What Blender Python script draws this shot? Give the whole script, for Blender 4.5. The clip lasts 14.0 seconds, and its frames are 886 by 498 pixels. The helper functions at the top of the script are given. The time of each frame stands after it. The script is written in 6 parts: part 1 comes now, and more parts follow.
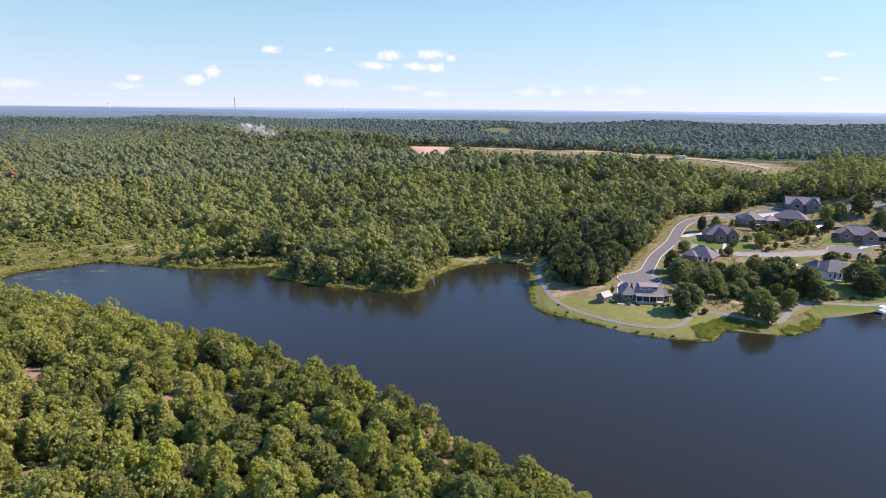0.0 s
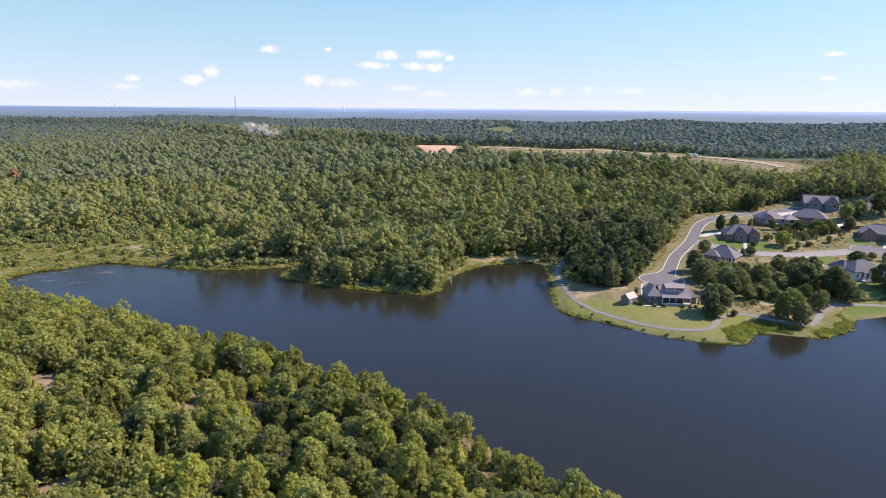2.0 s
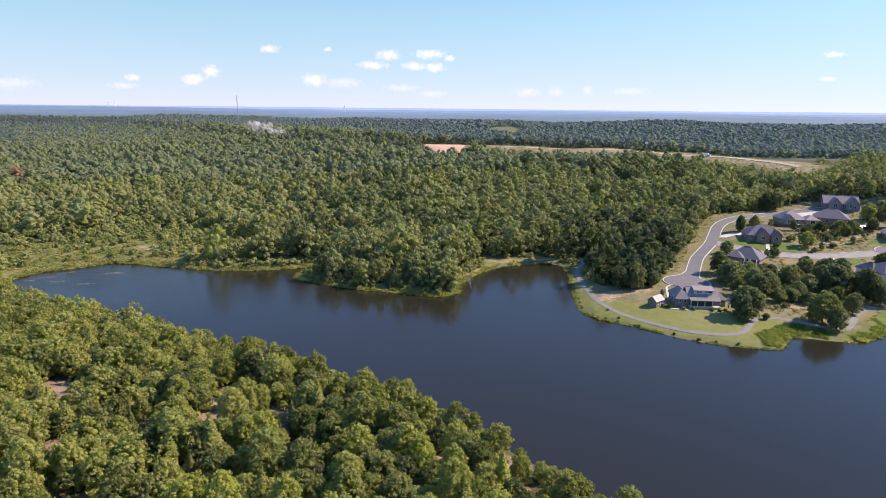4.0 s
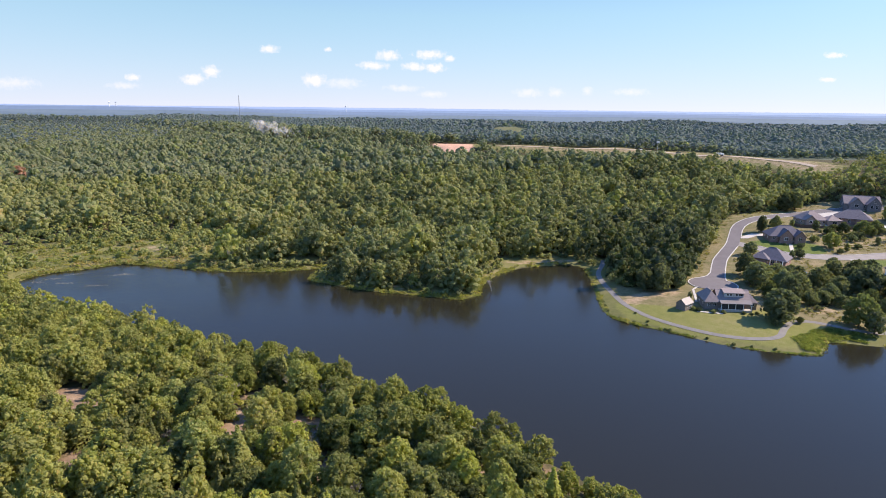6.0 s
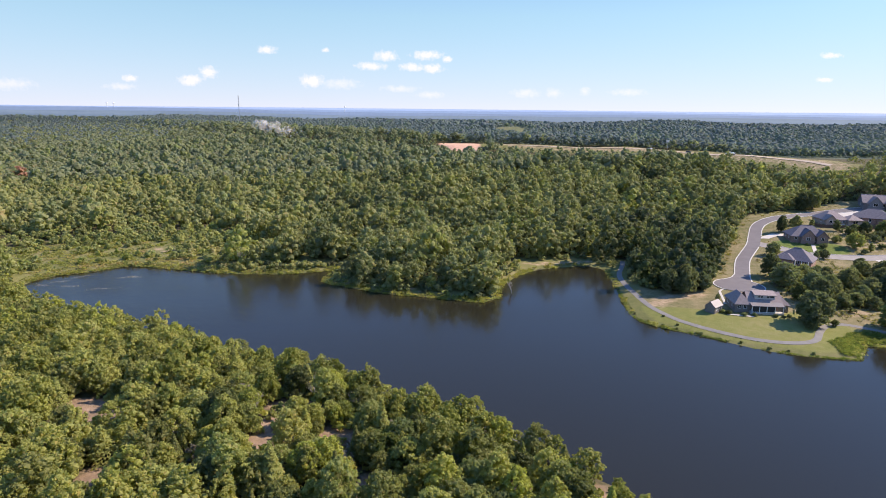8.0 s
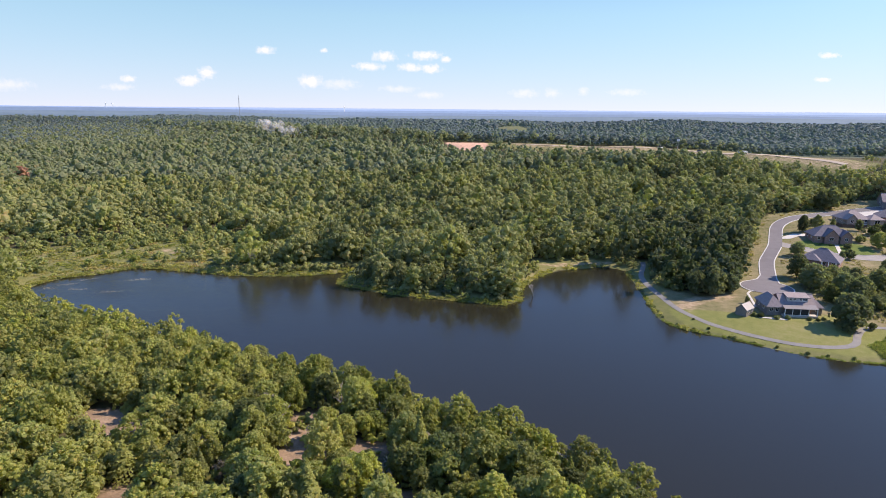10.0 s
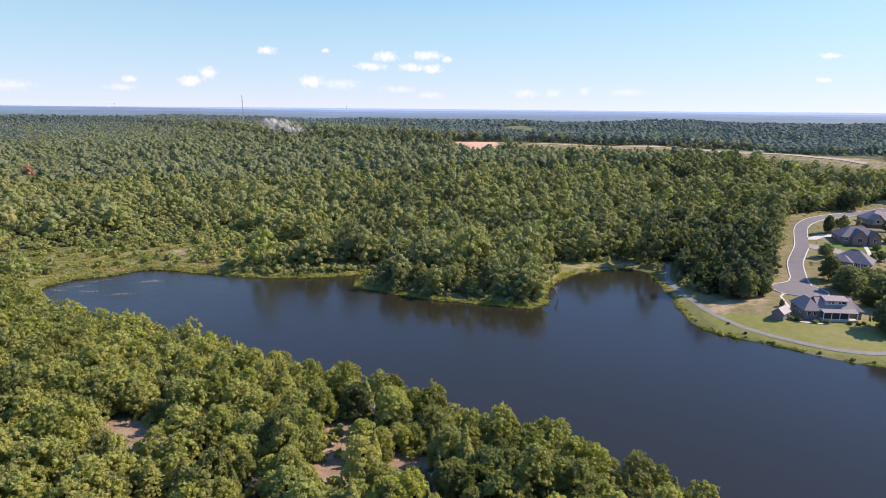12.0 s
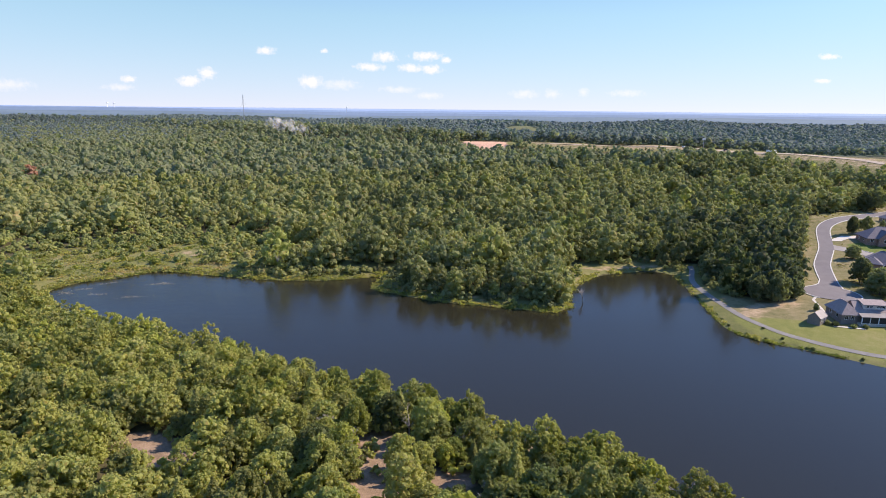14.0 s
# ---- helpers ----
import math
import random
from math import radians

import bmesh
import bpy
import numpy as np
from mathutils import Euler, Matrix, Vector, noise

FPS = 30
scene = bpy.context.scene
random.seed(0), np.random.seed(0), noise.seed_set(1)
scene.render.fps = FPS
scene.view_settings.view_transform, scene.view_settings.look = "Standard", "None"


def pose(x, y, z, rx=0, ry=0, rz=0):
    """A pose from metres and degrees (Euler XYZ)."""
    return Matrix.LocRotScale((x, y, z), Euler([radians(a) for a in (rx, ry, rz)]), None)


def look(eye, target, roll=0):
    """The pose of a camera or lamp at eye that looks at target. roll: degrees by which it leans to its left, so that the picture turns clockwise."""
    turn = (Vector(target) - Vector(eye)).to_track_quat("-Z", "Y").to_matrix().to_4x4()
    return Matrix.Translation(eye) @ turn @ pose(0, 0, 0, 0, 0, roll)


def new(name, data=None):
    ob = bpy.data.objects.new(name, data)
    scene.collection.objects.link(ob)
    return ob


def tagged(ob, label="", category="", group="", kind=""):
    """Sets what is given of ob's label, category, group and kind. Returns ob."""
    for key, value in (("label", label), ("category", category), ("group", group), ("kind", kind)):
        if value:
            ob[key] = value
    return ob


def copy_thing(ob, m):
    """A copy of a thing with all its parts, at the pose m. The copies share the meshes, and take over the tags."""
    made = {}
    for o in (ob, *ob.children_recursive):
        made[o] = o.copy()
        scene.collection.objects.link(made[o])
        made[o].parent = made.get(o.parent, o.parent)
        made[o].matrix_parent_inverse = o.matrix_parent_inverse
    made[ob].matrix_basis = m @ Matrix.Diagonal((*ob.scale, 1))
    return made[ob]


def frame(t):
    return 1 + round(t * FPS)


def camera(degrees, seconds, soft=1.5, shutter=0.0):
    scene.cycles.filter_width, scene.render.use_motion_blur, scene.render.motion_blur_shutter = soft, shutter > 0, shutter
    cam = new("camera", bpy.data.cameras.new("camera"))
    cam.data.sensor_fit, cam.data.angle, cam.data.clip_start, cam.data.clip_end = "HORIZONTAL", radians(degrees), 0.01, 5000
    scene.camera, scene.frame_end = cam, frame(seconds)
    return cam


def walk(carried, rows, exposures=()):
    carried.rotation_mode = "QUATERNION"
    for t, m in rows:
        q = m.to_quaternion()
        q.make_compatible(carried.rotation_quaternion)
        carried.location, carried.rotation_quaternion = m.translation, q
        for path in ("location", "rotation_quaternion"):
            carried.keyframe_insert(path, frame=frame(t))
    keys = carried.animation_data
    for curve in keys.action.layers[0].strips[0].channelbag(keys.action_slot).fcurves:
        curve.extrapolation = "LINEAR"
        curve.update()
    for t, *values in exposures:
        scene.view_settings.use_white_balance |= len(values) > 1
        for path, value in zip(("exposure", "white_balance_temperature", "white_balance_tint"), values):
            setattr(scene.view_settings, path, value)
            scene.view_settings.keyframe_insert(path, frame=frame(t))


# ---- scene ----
cam = camera(73.8, 14.0, soft=0.75)
METRES, EYE, TILT, LEAN, TURN = 73.2, 75.0, -13.36, -0.53, 0.0
ROWS = [
    (0.0, 0.0, 0.0, 0.0, -0.0, 0.0, 0.0),
    (0.5, -0.027, 0.0237, 0.0005, -0.02, -0.0, 0.03),
    (1.0, -0.0536, 0.0472, 0.0016, -0.03, -0.01, 0.04),
    (1.5, -0.081, 0.0703, 0.0021, -0.08, -0.01, 0.07),
    (2.0, -0.1079, 0.0938, 0.0029, -0.09, -0.02, 0.09),
    (2.5, -0.1346, 0.1176, 0.0039, -0.08, -0.02, 0.05),
    (3.0, -0.162, 0.1414, 0.0047, -0.1, -0.02, 0.02),
    (5.5, -0.2965, 0.2601, 0.0095, -0.15, 0.01, -0.06),
    (6.0, -0.3233, 0.2836, 0.0098, -0.15, 0.02, -0.07),
    (6.5, -0.3507, 0.3072, 0.0107, -0.19, 0.02, -0.03),
    (7.0, -0.3778, 0.3311, 0.0113, -0.27, 0.02, 0.0),
    (7.5, -0.4053, 0.355, 0.013, -0.29, 0.04, 0.02),
    (8.0, -0.4323, 0.3789, 0.0135, -0.34, 0.07, 0.04),
    (10.5, -0.5638, 0.4956, 0.0205, -0.46, 0.09, 0.14),
    (11.0, -0.5904, 0.5193, 0.022, -0.39, 0.08, 0.13),
    (11.5, -0.6166, 0.543, 0.0233, -0.33, 0.1, 0.09),
    (12.0, -0.6435, 0.5664, 0.0246, -0.35, 0.1, 0.09),
    (12.5, -0.6701, 0.5901, 0.026, -0.37, 0.12, 0.06),
    (13.0, -0.6966, 0.6135, 0.027, -0.38, 0.13, 0.05),
    (13.5, -0.7238, 0.6369, 0.0291, -0.45, 0.14, 0.05),
    (14.0, -0.7499, 0.6607, 0.0309, -0.46, 0.15, 0.05),
]
walk(cam, [(t, pose(0, 0, EYE, TILT, LEAN, TURN) @ pose(METRES * x, METRES * y, METRES * z, 90 + pitch, roll, yaw)) for t, x, y, z, yaw, pitch, roll in ROWS],
     exposures=[(0.0, 0.65, 6860, 19), (14.0, 0.65, 6860, 19)])

# ---------------------------------------------------------------- light
SUN_AZ, SUN_EL = 76.0, 40.0          # degrees clockwise from +y, and above the horizon
SUN_WAY = Vector((math.sin(radians(SUN_AZ)) * math.cos(radians(SUN_EL)), math.cos(radians(SUN_AZ)) * math.cos(radians(SUN_EL)), math.sin(radians(SUN_EL))))
CLOUDS = [(-0.279, 0.0915, 13.6, 5.6), (-0.087, 0.0835, 17.0, 7.2), (-0.112, 0.0675, 21.2, 5.6), (-0.02, 0.0855, 22.1, 6.4), (0.012, 0.0795, 7.6, 4.8), (-0.045, 0.0665, 18.7, 5.6), (-0.012, 0.0645, 15.3, 6.4),
          (-0.375, 0.0555, 12.8, 8.0), (-0.405, 0.0425, 17.0, 8.0), (-0.504, 0.0445, 11.0, 4.8), (-0.52, 0.0315, 23.8, 4.8), (-0.208, 0.0435, 17.8, 8.8), (-0.162, 0.0395, 28.9, 7.2), (0.142, 0.0275, 20.4, 6.4),
          (0.187, 0.0285, 11.9, 6.4), (0.238, 0.0315, 7.6, 6.4), (0.31, 0.0305, 25.5, 4.8), (0.635, 0.0915, 15.3, 4.0), (-0.7, 0.0335, 37.4, 8.0), (-0.185, 0.0915, 5.1, 3.2), (-0.065, 0.0325, 25.5, 4.8),
          (-0.015, 0.0235, 20.4, 4.8), (0.63, 0.0535, 11.9, 3.2)]
world = bpy.data.worlds.new("sky")
scene.world = world
world.use_nodes = True


def build_sky():
    """Clear air over a pale haze along the horizon, with a few small far clouds."""
    n, l = world.node_tree.nodes, world.node_tree.links

    def op(kind, a, b=0.0, c=0.0, clamp=False):
        m = n.new("ShaderNodeMath")
        m.operation, m.use_clamp = kind, clamp
        for sock, v in zip(m.inputs, (a, b, c)):
            if hasattr(v, "links"):
                l.new(v, sock)
            else:
                sock.default_value = v
        return m.outputs[0]

    def vec(kind, a, b=None):
        m = n.new("ShaderNodeVectorMath")
        m.operation = kind
        for sock, v in zip(m.inputs, (a, b)):
            if hasattr(v, "links"):
                l.new(v, sock)
            elif v is not None:
                sock.default_value = v
        return m.outputs["Value"] if kind == "LENGTH" else m.outputs["Vector"]

    def mix(fac, a, b):
        m = n.new("ShaderNodeMix")
        m.data_type = "RGBA"
        for sock, v in ((m.inputs[0], fac), (m.inputs[6], a), (m.inputs[7], b)):
            if hasattr(v, "links"):
                l.new(v, sock)
            else:
                sock.default_value = (*v, 1) if isinstance(v, tuple) else v
        return m.outputs[2]

    air = n.new("ShaderNodeTexSky")
    air.sky_type, air.sun_disc = "NISHITA", False
    air.sun_elevation, air.sun_rotation = radians(SUN_EL), radians(SUN_AZ)
    air.altitude, air.air_density, air.dust_density, air.ozone_density = 200, 1.0, 0.3, 2.0
    way = n.new("ShaderNodeTexCoord").outputs["Generated"]
    part_xyz = n.new("ShaderNodeSeparateXYZ")
    l.new(way, part_xyz.inputs[0])
    x, y, z = part_xyz.outputs
    up = op("MAXIMUM", z, 0.0)
    haze = op("POWER", 2.718, op("MULTIPLY", up, -9.5))
    blue = op("POWER", 2.718, op("MULTIPLY", up, -1.9))
    col = mix(op("MULTIPLY", blue, 0.95), air.outputs[0], (3.5, 9.4, 13.2))
    col = mix(op("MULTIPLY_ADD", up, 7.0, -1.0, True), col, mix(0.6, col, (1.4, 4.5, 14.2)))
    col = mix(op("MULTIPLY", haze, 0.92), col, (10.2, 11.1, 12.5))
    # the air is brighter towards the sun
    lean = n.new("ShaderNodeVectorMath")
    lean.operation = "DOT_PRODUCT"
    l.new(way, lean.inputs[0])
    lean.inputs[1].default_value = SUN_WAY
    near_sun = op("MAXIMUM", lean.outputs["Value"], 0.0)
    bright = n.new("ShaderNodeCombineXYZ")
    for sock in bright.inputs:
        l.new(op("ADD", op("MULTIPLY_ADD", near_sun, 0.12, 0.94), op("MULTIPLY", op("POWER", near_sun, 4.0), 0.28)), sock)
    col = vec("MULTIPLY", col, bright.outputs[0])
    ahead = op("MAXIMUM", y, 0.05)
    flat = n.new("ShaderNodeCombineXYZ")
    l.new(op("DIVIDE", x, ahead), flat.inputs[0])
    l.new(op("DIVIDE", z, ahead), flat.inputs[1])
    ns = n.new("ShaderNodeTexNoise")
    ns.inputs["Scale"].default_value, ns.inputs["Detail"].default_value, ns.inputs["Roughness"].default_value = 120.0, 7.0, 0.66
    l.new(flat.outputs[0], ns.inputs["Vector"])
    rag = op("MULTIPLY_ADD", ns.outputs["Fac"], 2.6, -1.3)
    cover = 0.0
    for u, v, w, h in CLOUDS:
        off = vec("MULTIPLY", vec("SUBTRACT", flat.outputs[0], (u, v, 0)), (1000 / w, 1000 / h, 0))
        d = op("ADD", vec("LENGTH", off), rag)
        strength = 0.85 if v > 0.04 else 0.42
        cover = op("MAXIMUM", cover, op("MULTIPLY", op("MULTIPLY_ADD", d, -0.85, 1.15, True), strength))
    cover = op("MULTIPLY", cover, op("GREATER_THAN", y, 0.3))
    col = mix(cover, col, (12.9, 12.9, 13.1))
    l.new(col, n["Background"].inputs["Color"])
    n["Background"].inputs["Strength"].default_value = 0.055


build_sky()
sun = new("sun", bpy.data.lights.new("sun", "SUN"))
sun.data.energy, sun.data.angle, sun.data.color = 5.0, radians(0.5), (1.0, 0.91, 0.76)
sun.matrix_world = look(SUN_WAY * 1000, (0, 0, 0))

# ---------------------------------------------------------------- materials
def material(name):
    m = bpy.data.materials.new(name)
    m.use_nodes = True
    return m, m.node_tree.nodes, m.node_tree.links, m.node_tree.nodes["Principled BSDF"]


def noise_node(n, l, scale, detail=4.0, rough=0.6, coords="Object", stretch=None):
    c = n.new("ShaderNodeTexCoord")
    t = n.new("ShaderNodeTexNoise")
    t.inputs["Scale"].default_value, t.inputs["Detail"].default_value, t.inputs["Roughness"].default_value = scale, detail, rough
    out = c.outputs[coords]
    if stretch:
        mp = n.new("ShaderNodeMapping")
        mp.inputs["Scale"].default_value = stretch
        l.new(out, mp.inputs[0])
        out = mp.outputs[0]
    l.new(out, t.inputs["Vector"])
    return t.outputs["Fac"]


def ramp(n, l, fac, stops):
    r = n.new("ShaderNodeValToRGB")
    while len(r.color_ramp.elements) < len(stops):
        r.color_ramp.elements.new(0.5)
    for e, (p, c) in zip(r.color_ramp.elements, stops):
        e.position, e.color = p, (*c, 1) if len(c) == 3 else c
    l.new(fac, r.inputs[0])
    return r.outputs["Color"]


def mixed(n, l, fac, a, b, mode="MIX"):
    m = n.new("ShaderNodeMix")
    m.data_type, m.blend_type = "RGBA", mode
    for sock, v in ((m.inputs[0], fac), (m.inputs[6], a), (m.inputs[7], b)):
        if hasattr(v, "links"):
            l.new(v, sock)
        else:
            sock.default_value = v if not isinstance(v, tuple) else (*v, 1)
    return m.outputs[2]


def maths(n, l, op, a, b=0.0, c=0.0, clamp=False):
    m = n.new("ShaderNodeMath")
    m.operation, m.use_clamp = op, clamp
    for sock, v in zip(m.inputs, (a, b, c)):
        if hasattr(v, "links"):
            l.new(v, sock)
        else:
            sock.default_value = v
    return m.outputs[0]


def bumped(n, l, p, fac, strength, distance):
    b = n.new("ShaderNodeBump")
    b.inputs["Strength"].default_value, b.inputs["Distance"].default_value = strength, distance
    l.new(fac, b.inputs["Height"])
    l.new(b.outputs[0], p.inputs["Normal"])


def rough_surface(name, stops, scale, rough=0.85, bump=0.3, dist=0.05, fine=6.0, spec=0.3, metal=0.0):
    """A surface with colour varying at two scales, and relief."""
    m, n, l, p = material(name)
    a, b = noise_node(n, l, scale), noise_node(n, l, scale * fine, 3.0, 0.7)
    f = maths(n, l, "ADD", maths(n, l, "MULTIPLY", a, 0.65), maths(n, l, "MULTIPLY", b, 0.35))
    l.new(ramp(n, l, f, stops), p.inputs["Base Color"])
    p.inputs["Roughness"].default_value, p.inputs["Specular IOR Level"].default_value, p.inputs["Metallic"].default_value = rough, spec, metal
    if bump:
        bumped(n, l, p, b, bump, dist)
    return m


def leaf_material(name, dark, mid, light, dry, stuff):
    """Foliage: a tone for each tree, a small change for each leaf cluster, light let through."""
    m, n, l, p = material(name)
    if stuff:
        at = n.new("ShaderNodeAttribute")
        at.attribute_name = "tone"
        tone = at.outputs["Fac"]
    else:
        tone = n.new("ShaderNodeObjectInfo").outputs["Random"]
    geo = n.new("ShaderNodeNewGeometry")
    stand = noise_node(n, l, 0.012 if stuff else 0.03, 3.0, 0.6, "Object" if stuff else "Object")
    leaf = maths(n, l, "MULTIPLY_ADD", geo.outputs["Random Per Island"], 0.13, -0.065)
    t = maths(n, l, "ADD", maths(n, l, "MULTIPLY_ADD", tone, 0.74, 0.09), leaf)
    t = maths(n, l, "ADD", t, maths(n, l, "MULTIPLY_ADD", stand, 0.5, -0.25))
    col = ramp(n, l, t, [(0.1, dark), (0.44, mid), (0.76, light), (0.94, dry)])
    # some trees run to a fresh yellow green, some to a dull grey green
    kin = maths(n, l, "FRACT", maths(n, l, "MULTIPLY", tone, 7.31))
    col = mixed(n, l, maths(n, l, "MULTIPLY_ADD", kin, 3.0, -2.1, True), col, mixed(n, l, 1.0, col, (0.92, 1.00, 1.14), "MULTIPLY"))
    col = mixed(n, l, maths(n, l, "MULTIPLY_ADD", kin, -4.0, 1.0, True), col, mixed(n, l, 1.0, col, (1.08, 1.12, 0.84), "MULTIPLY"))
    withered = maths(n, l, "MULTIPLY", maths(n, l, "GREATER_THAN", geo.outputs["Random Per Island"], 0.93), 0.5)
    col = mixed(n, l, withered, col, mixed(n, l, 1.0, col, (1.25, 0.86, 0.90), "MULTIPLY"))
    l.new(col, p.inputs["Base Color"])
    p.inputs["Roughness"].default_value, p.inputs["Specular IOR Level"].default_value = 0.7, 0.12
    tr = n.new("ShaderNodeBsdfTranslucent")
    l.new(mixed(n, l, 1.0, col, (1.7, 1.8, 1.1), "MULTIPLY"), tr.inputs["Color"])
    mx = n.new("ShaderNodeMixShader")
    mx.inputs[0].default_value = 0.46
    l.new(p.outputs[0], mx.inputs[1])
    l.new(tr.outputs[0], mx.inputs[2])
    l.new(mx.outputs[0], n["Material Output"].inputs["Surface"])
    return m


BANK = (0.178, 0.182, 0.068), (0.296, 0.298, 0.098), (0.325, 0.318, 0.104), (0.375, 0.338, 0.150)
# darkened version of the bank's leaf colours, used more often towards the shore
BANK_DARKENED = (0.084, 0.097, 0.042), (0.158, 0.172, 0.062), (0.202, 0.211, 0.073), (0.253, 0.244, 0.099)
M_LEAF_NEAR = leaf_material("oak_leaves_bank", *BANK, False)
M_LEAF_SHORE = leaf_material("darkened_leaves_shore", *BANK_DARKENED, False)
M_LEAF_BANK = leaf_material("scrub_leaves_bank", *BANK, True)
M_LEAF_HILL = leaf_material("wood_leaves_hill", (0.082, 0.098, 0.052), (0.232, 0.238, 0.106), (0.276, 0.278, 0.125), (0.318, 0.304, 0.146), True)
# the upper wood's leaf colour is taken a step towards the distance haze
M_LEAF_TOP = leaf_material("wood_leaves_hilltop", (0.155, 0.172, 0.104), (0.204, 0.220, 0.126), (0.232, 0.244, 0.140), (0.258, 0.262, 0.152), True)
M_LEAF_GREY = leaf_material("withered_grey_leaves", (0.150, 0.135, 0.105), (0.225, 0.200, 0.160), (0.300, 0.265, 0.215), (0.350, 0.310, 0.260), False)
# distance haze is painted into the far pines' pale blue green
M_LEAF_FAR = leaf_material("hazy_pine_wood_far", (0.140, 0.172, 0.170), (0.154, 0.186, 0.184), (0.164, 0.194, 0.190), (0.172, 0.200, 0.194), True)
M_LEAF_YARD = leaf_material("yard_tree_leaves", (0.085, 0.098, 0.050), (0.155, 0.170, 0.082), (0.212, 0.222, 0.104), (0.250, 0.248, 0.120), False)
M_SCRUB = leaf_material("scrub_leaves_marsh", (0.150, 0.168, 0.066), (0.238, 0.252, 0.096), (0.300, 0.302, 0.120), (0.360, 0.312, 0.160), True)
M_REED = leaf_material("reed_blades", (0.145, 0.160, 0.050), (0.238, 0.236, 0.072), (0.305, 0.275, 0.100), (0.325, 0.228, 0.125), True)
M_REED_GREEN = leaf_material("fresh_reed_leaves", (0.092, 0.118, 0.032), (0.148, 0.176, 0.048), (0.186, 0.202, 0.062), (0.220, 0.212, 0.084), True)
M_LEAF_OAK = leaf_material("grey_green_oak_leaves", (0.105, 0.118, 0.060), (0.150, 0.164, 0.082), (0.190, 0.200, 0.102), (0.215, 0.215, 0.112), False)
M_DRY = leaf_material("dry_grass_blades", (0.120, 0.115, 0.045), (0.185, 0.165, 0.070), (0.250, 0.205, 0.105), (0.300, 0.230, 0.140), True)
M_WEED = leaf_material("pale_floating_weed", (0.20, 0.19, 0.17), (0.28, 0.26, 0.24), (0.36, 0.33, 0.30), (0.40, 0.34, 0.24), True)
M_BRUSH = leaf_material("brush_leaves", (0.085, 0.096, 0.048), (0.155, 0.162, 0.074), (0.220, 0.210, 0.098), (0.270, 0.225, 0.130), True)
M_LEAF_RED = leaf_material("rust_brown_leaves", (0.30, 0.17, 0.12), (0.38, 0.21, 0.15), (0.43, 0.25, 0.18), (0.46, 0.28, 0.2), False)
M_BARK = rough_surface("oak_bark", [(0.3, (0.07, 0.055, 0.04)), (0.6, (0.14, 0.12, 0.095)), (0.8, (0.2, 0.18, 0.15))], 2.0)
M_DEADWOOD = rough_surface("bleached_deadwood", [(0.3, (0.25, 0.22, 0.2)), (0.7, (0.45, 0.41, 0.38))], 1.5)
M_ASPHALT = rough_surface("pale_asphalt", [(0.3, (0.132, 0.118, 0.118)), (0.55, (0.160, 0.144, 0.144)), (0.8, (0.192, 0.175, 0.172))], 0.25, 0.9, 0.2, 0.01, 9)
M_CURB = rough_surface("concrete_curb", [(0.3, (0.42, 0.40, 0.37)), (0.7, (0.54, 0.52, 0.48))], 0.6, 0.85, 0.2, 0.01)
M_DRIVE = rough_surface("concrete_drive", [(0.3, (0.42, 0.38, 0.33)), (0.7, (0.55, 0.51, 0.45))], 0.4, 0.85, 0.2, 0.01)
M_PATH = rough_surface("concrete_path", [(0.3, (0.165, 0.152, 0.138)), (0.7, (0.23, 0.215, 0.195))], 0.4, 0.88, 0.2, 0.01)
M_SHINGLE_GREY = rough_surface("grey_shingle_roof", [(0.3, (0.118, 0.104, 0.116)), (0.7, (0.190, 0.170, 0.186))], 1.2, 0.85, 0.5, 0.03, 5)
M_SHINGLE_TAN = rough_surface("weathered_tan_shingle_roof", [(0.3, (0.225, 0.178, 0.168)), (0.7, (0.330, 0.270, 0.252))], 1.2, 0.85, 0.5, 0.03, 5)
M_SHINGLE_PALE = rough_surface("pale_metal_roof", [(0.3, (0.17, 0.15, 0.145)), (0.7, (0.24, 0.215, 0.205))], 0.8, 0.5, 0.2, 0.02, 5)
M_SHINGLE_DARK = rough_surface("charcoal_shingle_roof", [(0.3, (0.075, 0.075, 0.09)), (0.7, (0.13, 0.13, 0.15))], 1.2, 0.85, 0.5, 0.03, 5)
M_BRICK = rough_surface("red_brown_brick", [(0.3, (0.20, 0.12, 0.10)), (0.5, (0.30, 0.19, 0.155)), (0.7, (0.38, 0.27, 0.22))], 3.0, 0.9, 0.4, 0.02, 4)
M_BRICK_TAN = rough_surface("buff_brick", [(0.3, (0.27, 0.21, 0.17)), (0.7, (0.42, 0.35, 0.29))], 3.0, 0.9, 0.4, 0.02, 4)
M_SIDING = rough_surface("cream_siding", [(0.3, (0.52, 0.48, 0.44)), (0.7, (0.66, 0.62, 0.57))], 1.5, 0.7, 0.1, 0.01, 4)
M_STONE = rough_surface("blue_grey_stone_wall", [(0.3, (0.15, 0.145, 0.155)), (0.7, (0.27, 0.26, 0.265))], 1.5, 0.85, 0.4, 0.03, 4)
M_WHITE = rough_surface("white_paint", [(0.3, (0.72, 0.71, 0.69)), (0.7, (0.82, 0.81, 0.79))], 0.8, 0.6, 0.05, 0.01)
M_FENCE = rough_surface("dark_fence_wood", [(0.3, (0.09, 0.06, 0.045)), (0.7, (0.17, 0.12, 0.09))], 2.0)
M_STEEL = rough_surface("galvanised_steel", [(0.3, (0.38, 0.38, 0.40)), (0.7, (0.5, 0.5, 0.52))], 2.0, 0.5, 0.05, 0.01, 4, 0.5, 0.6)
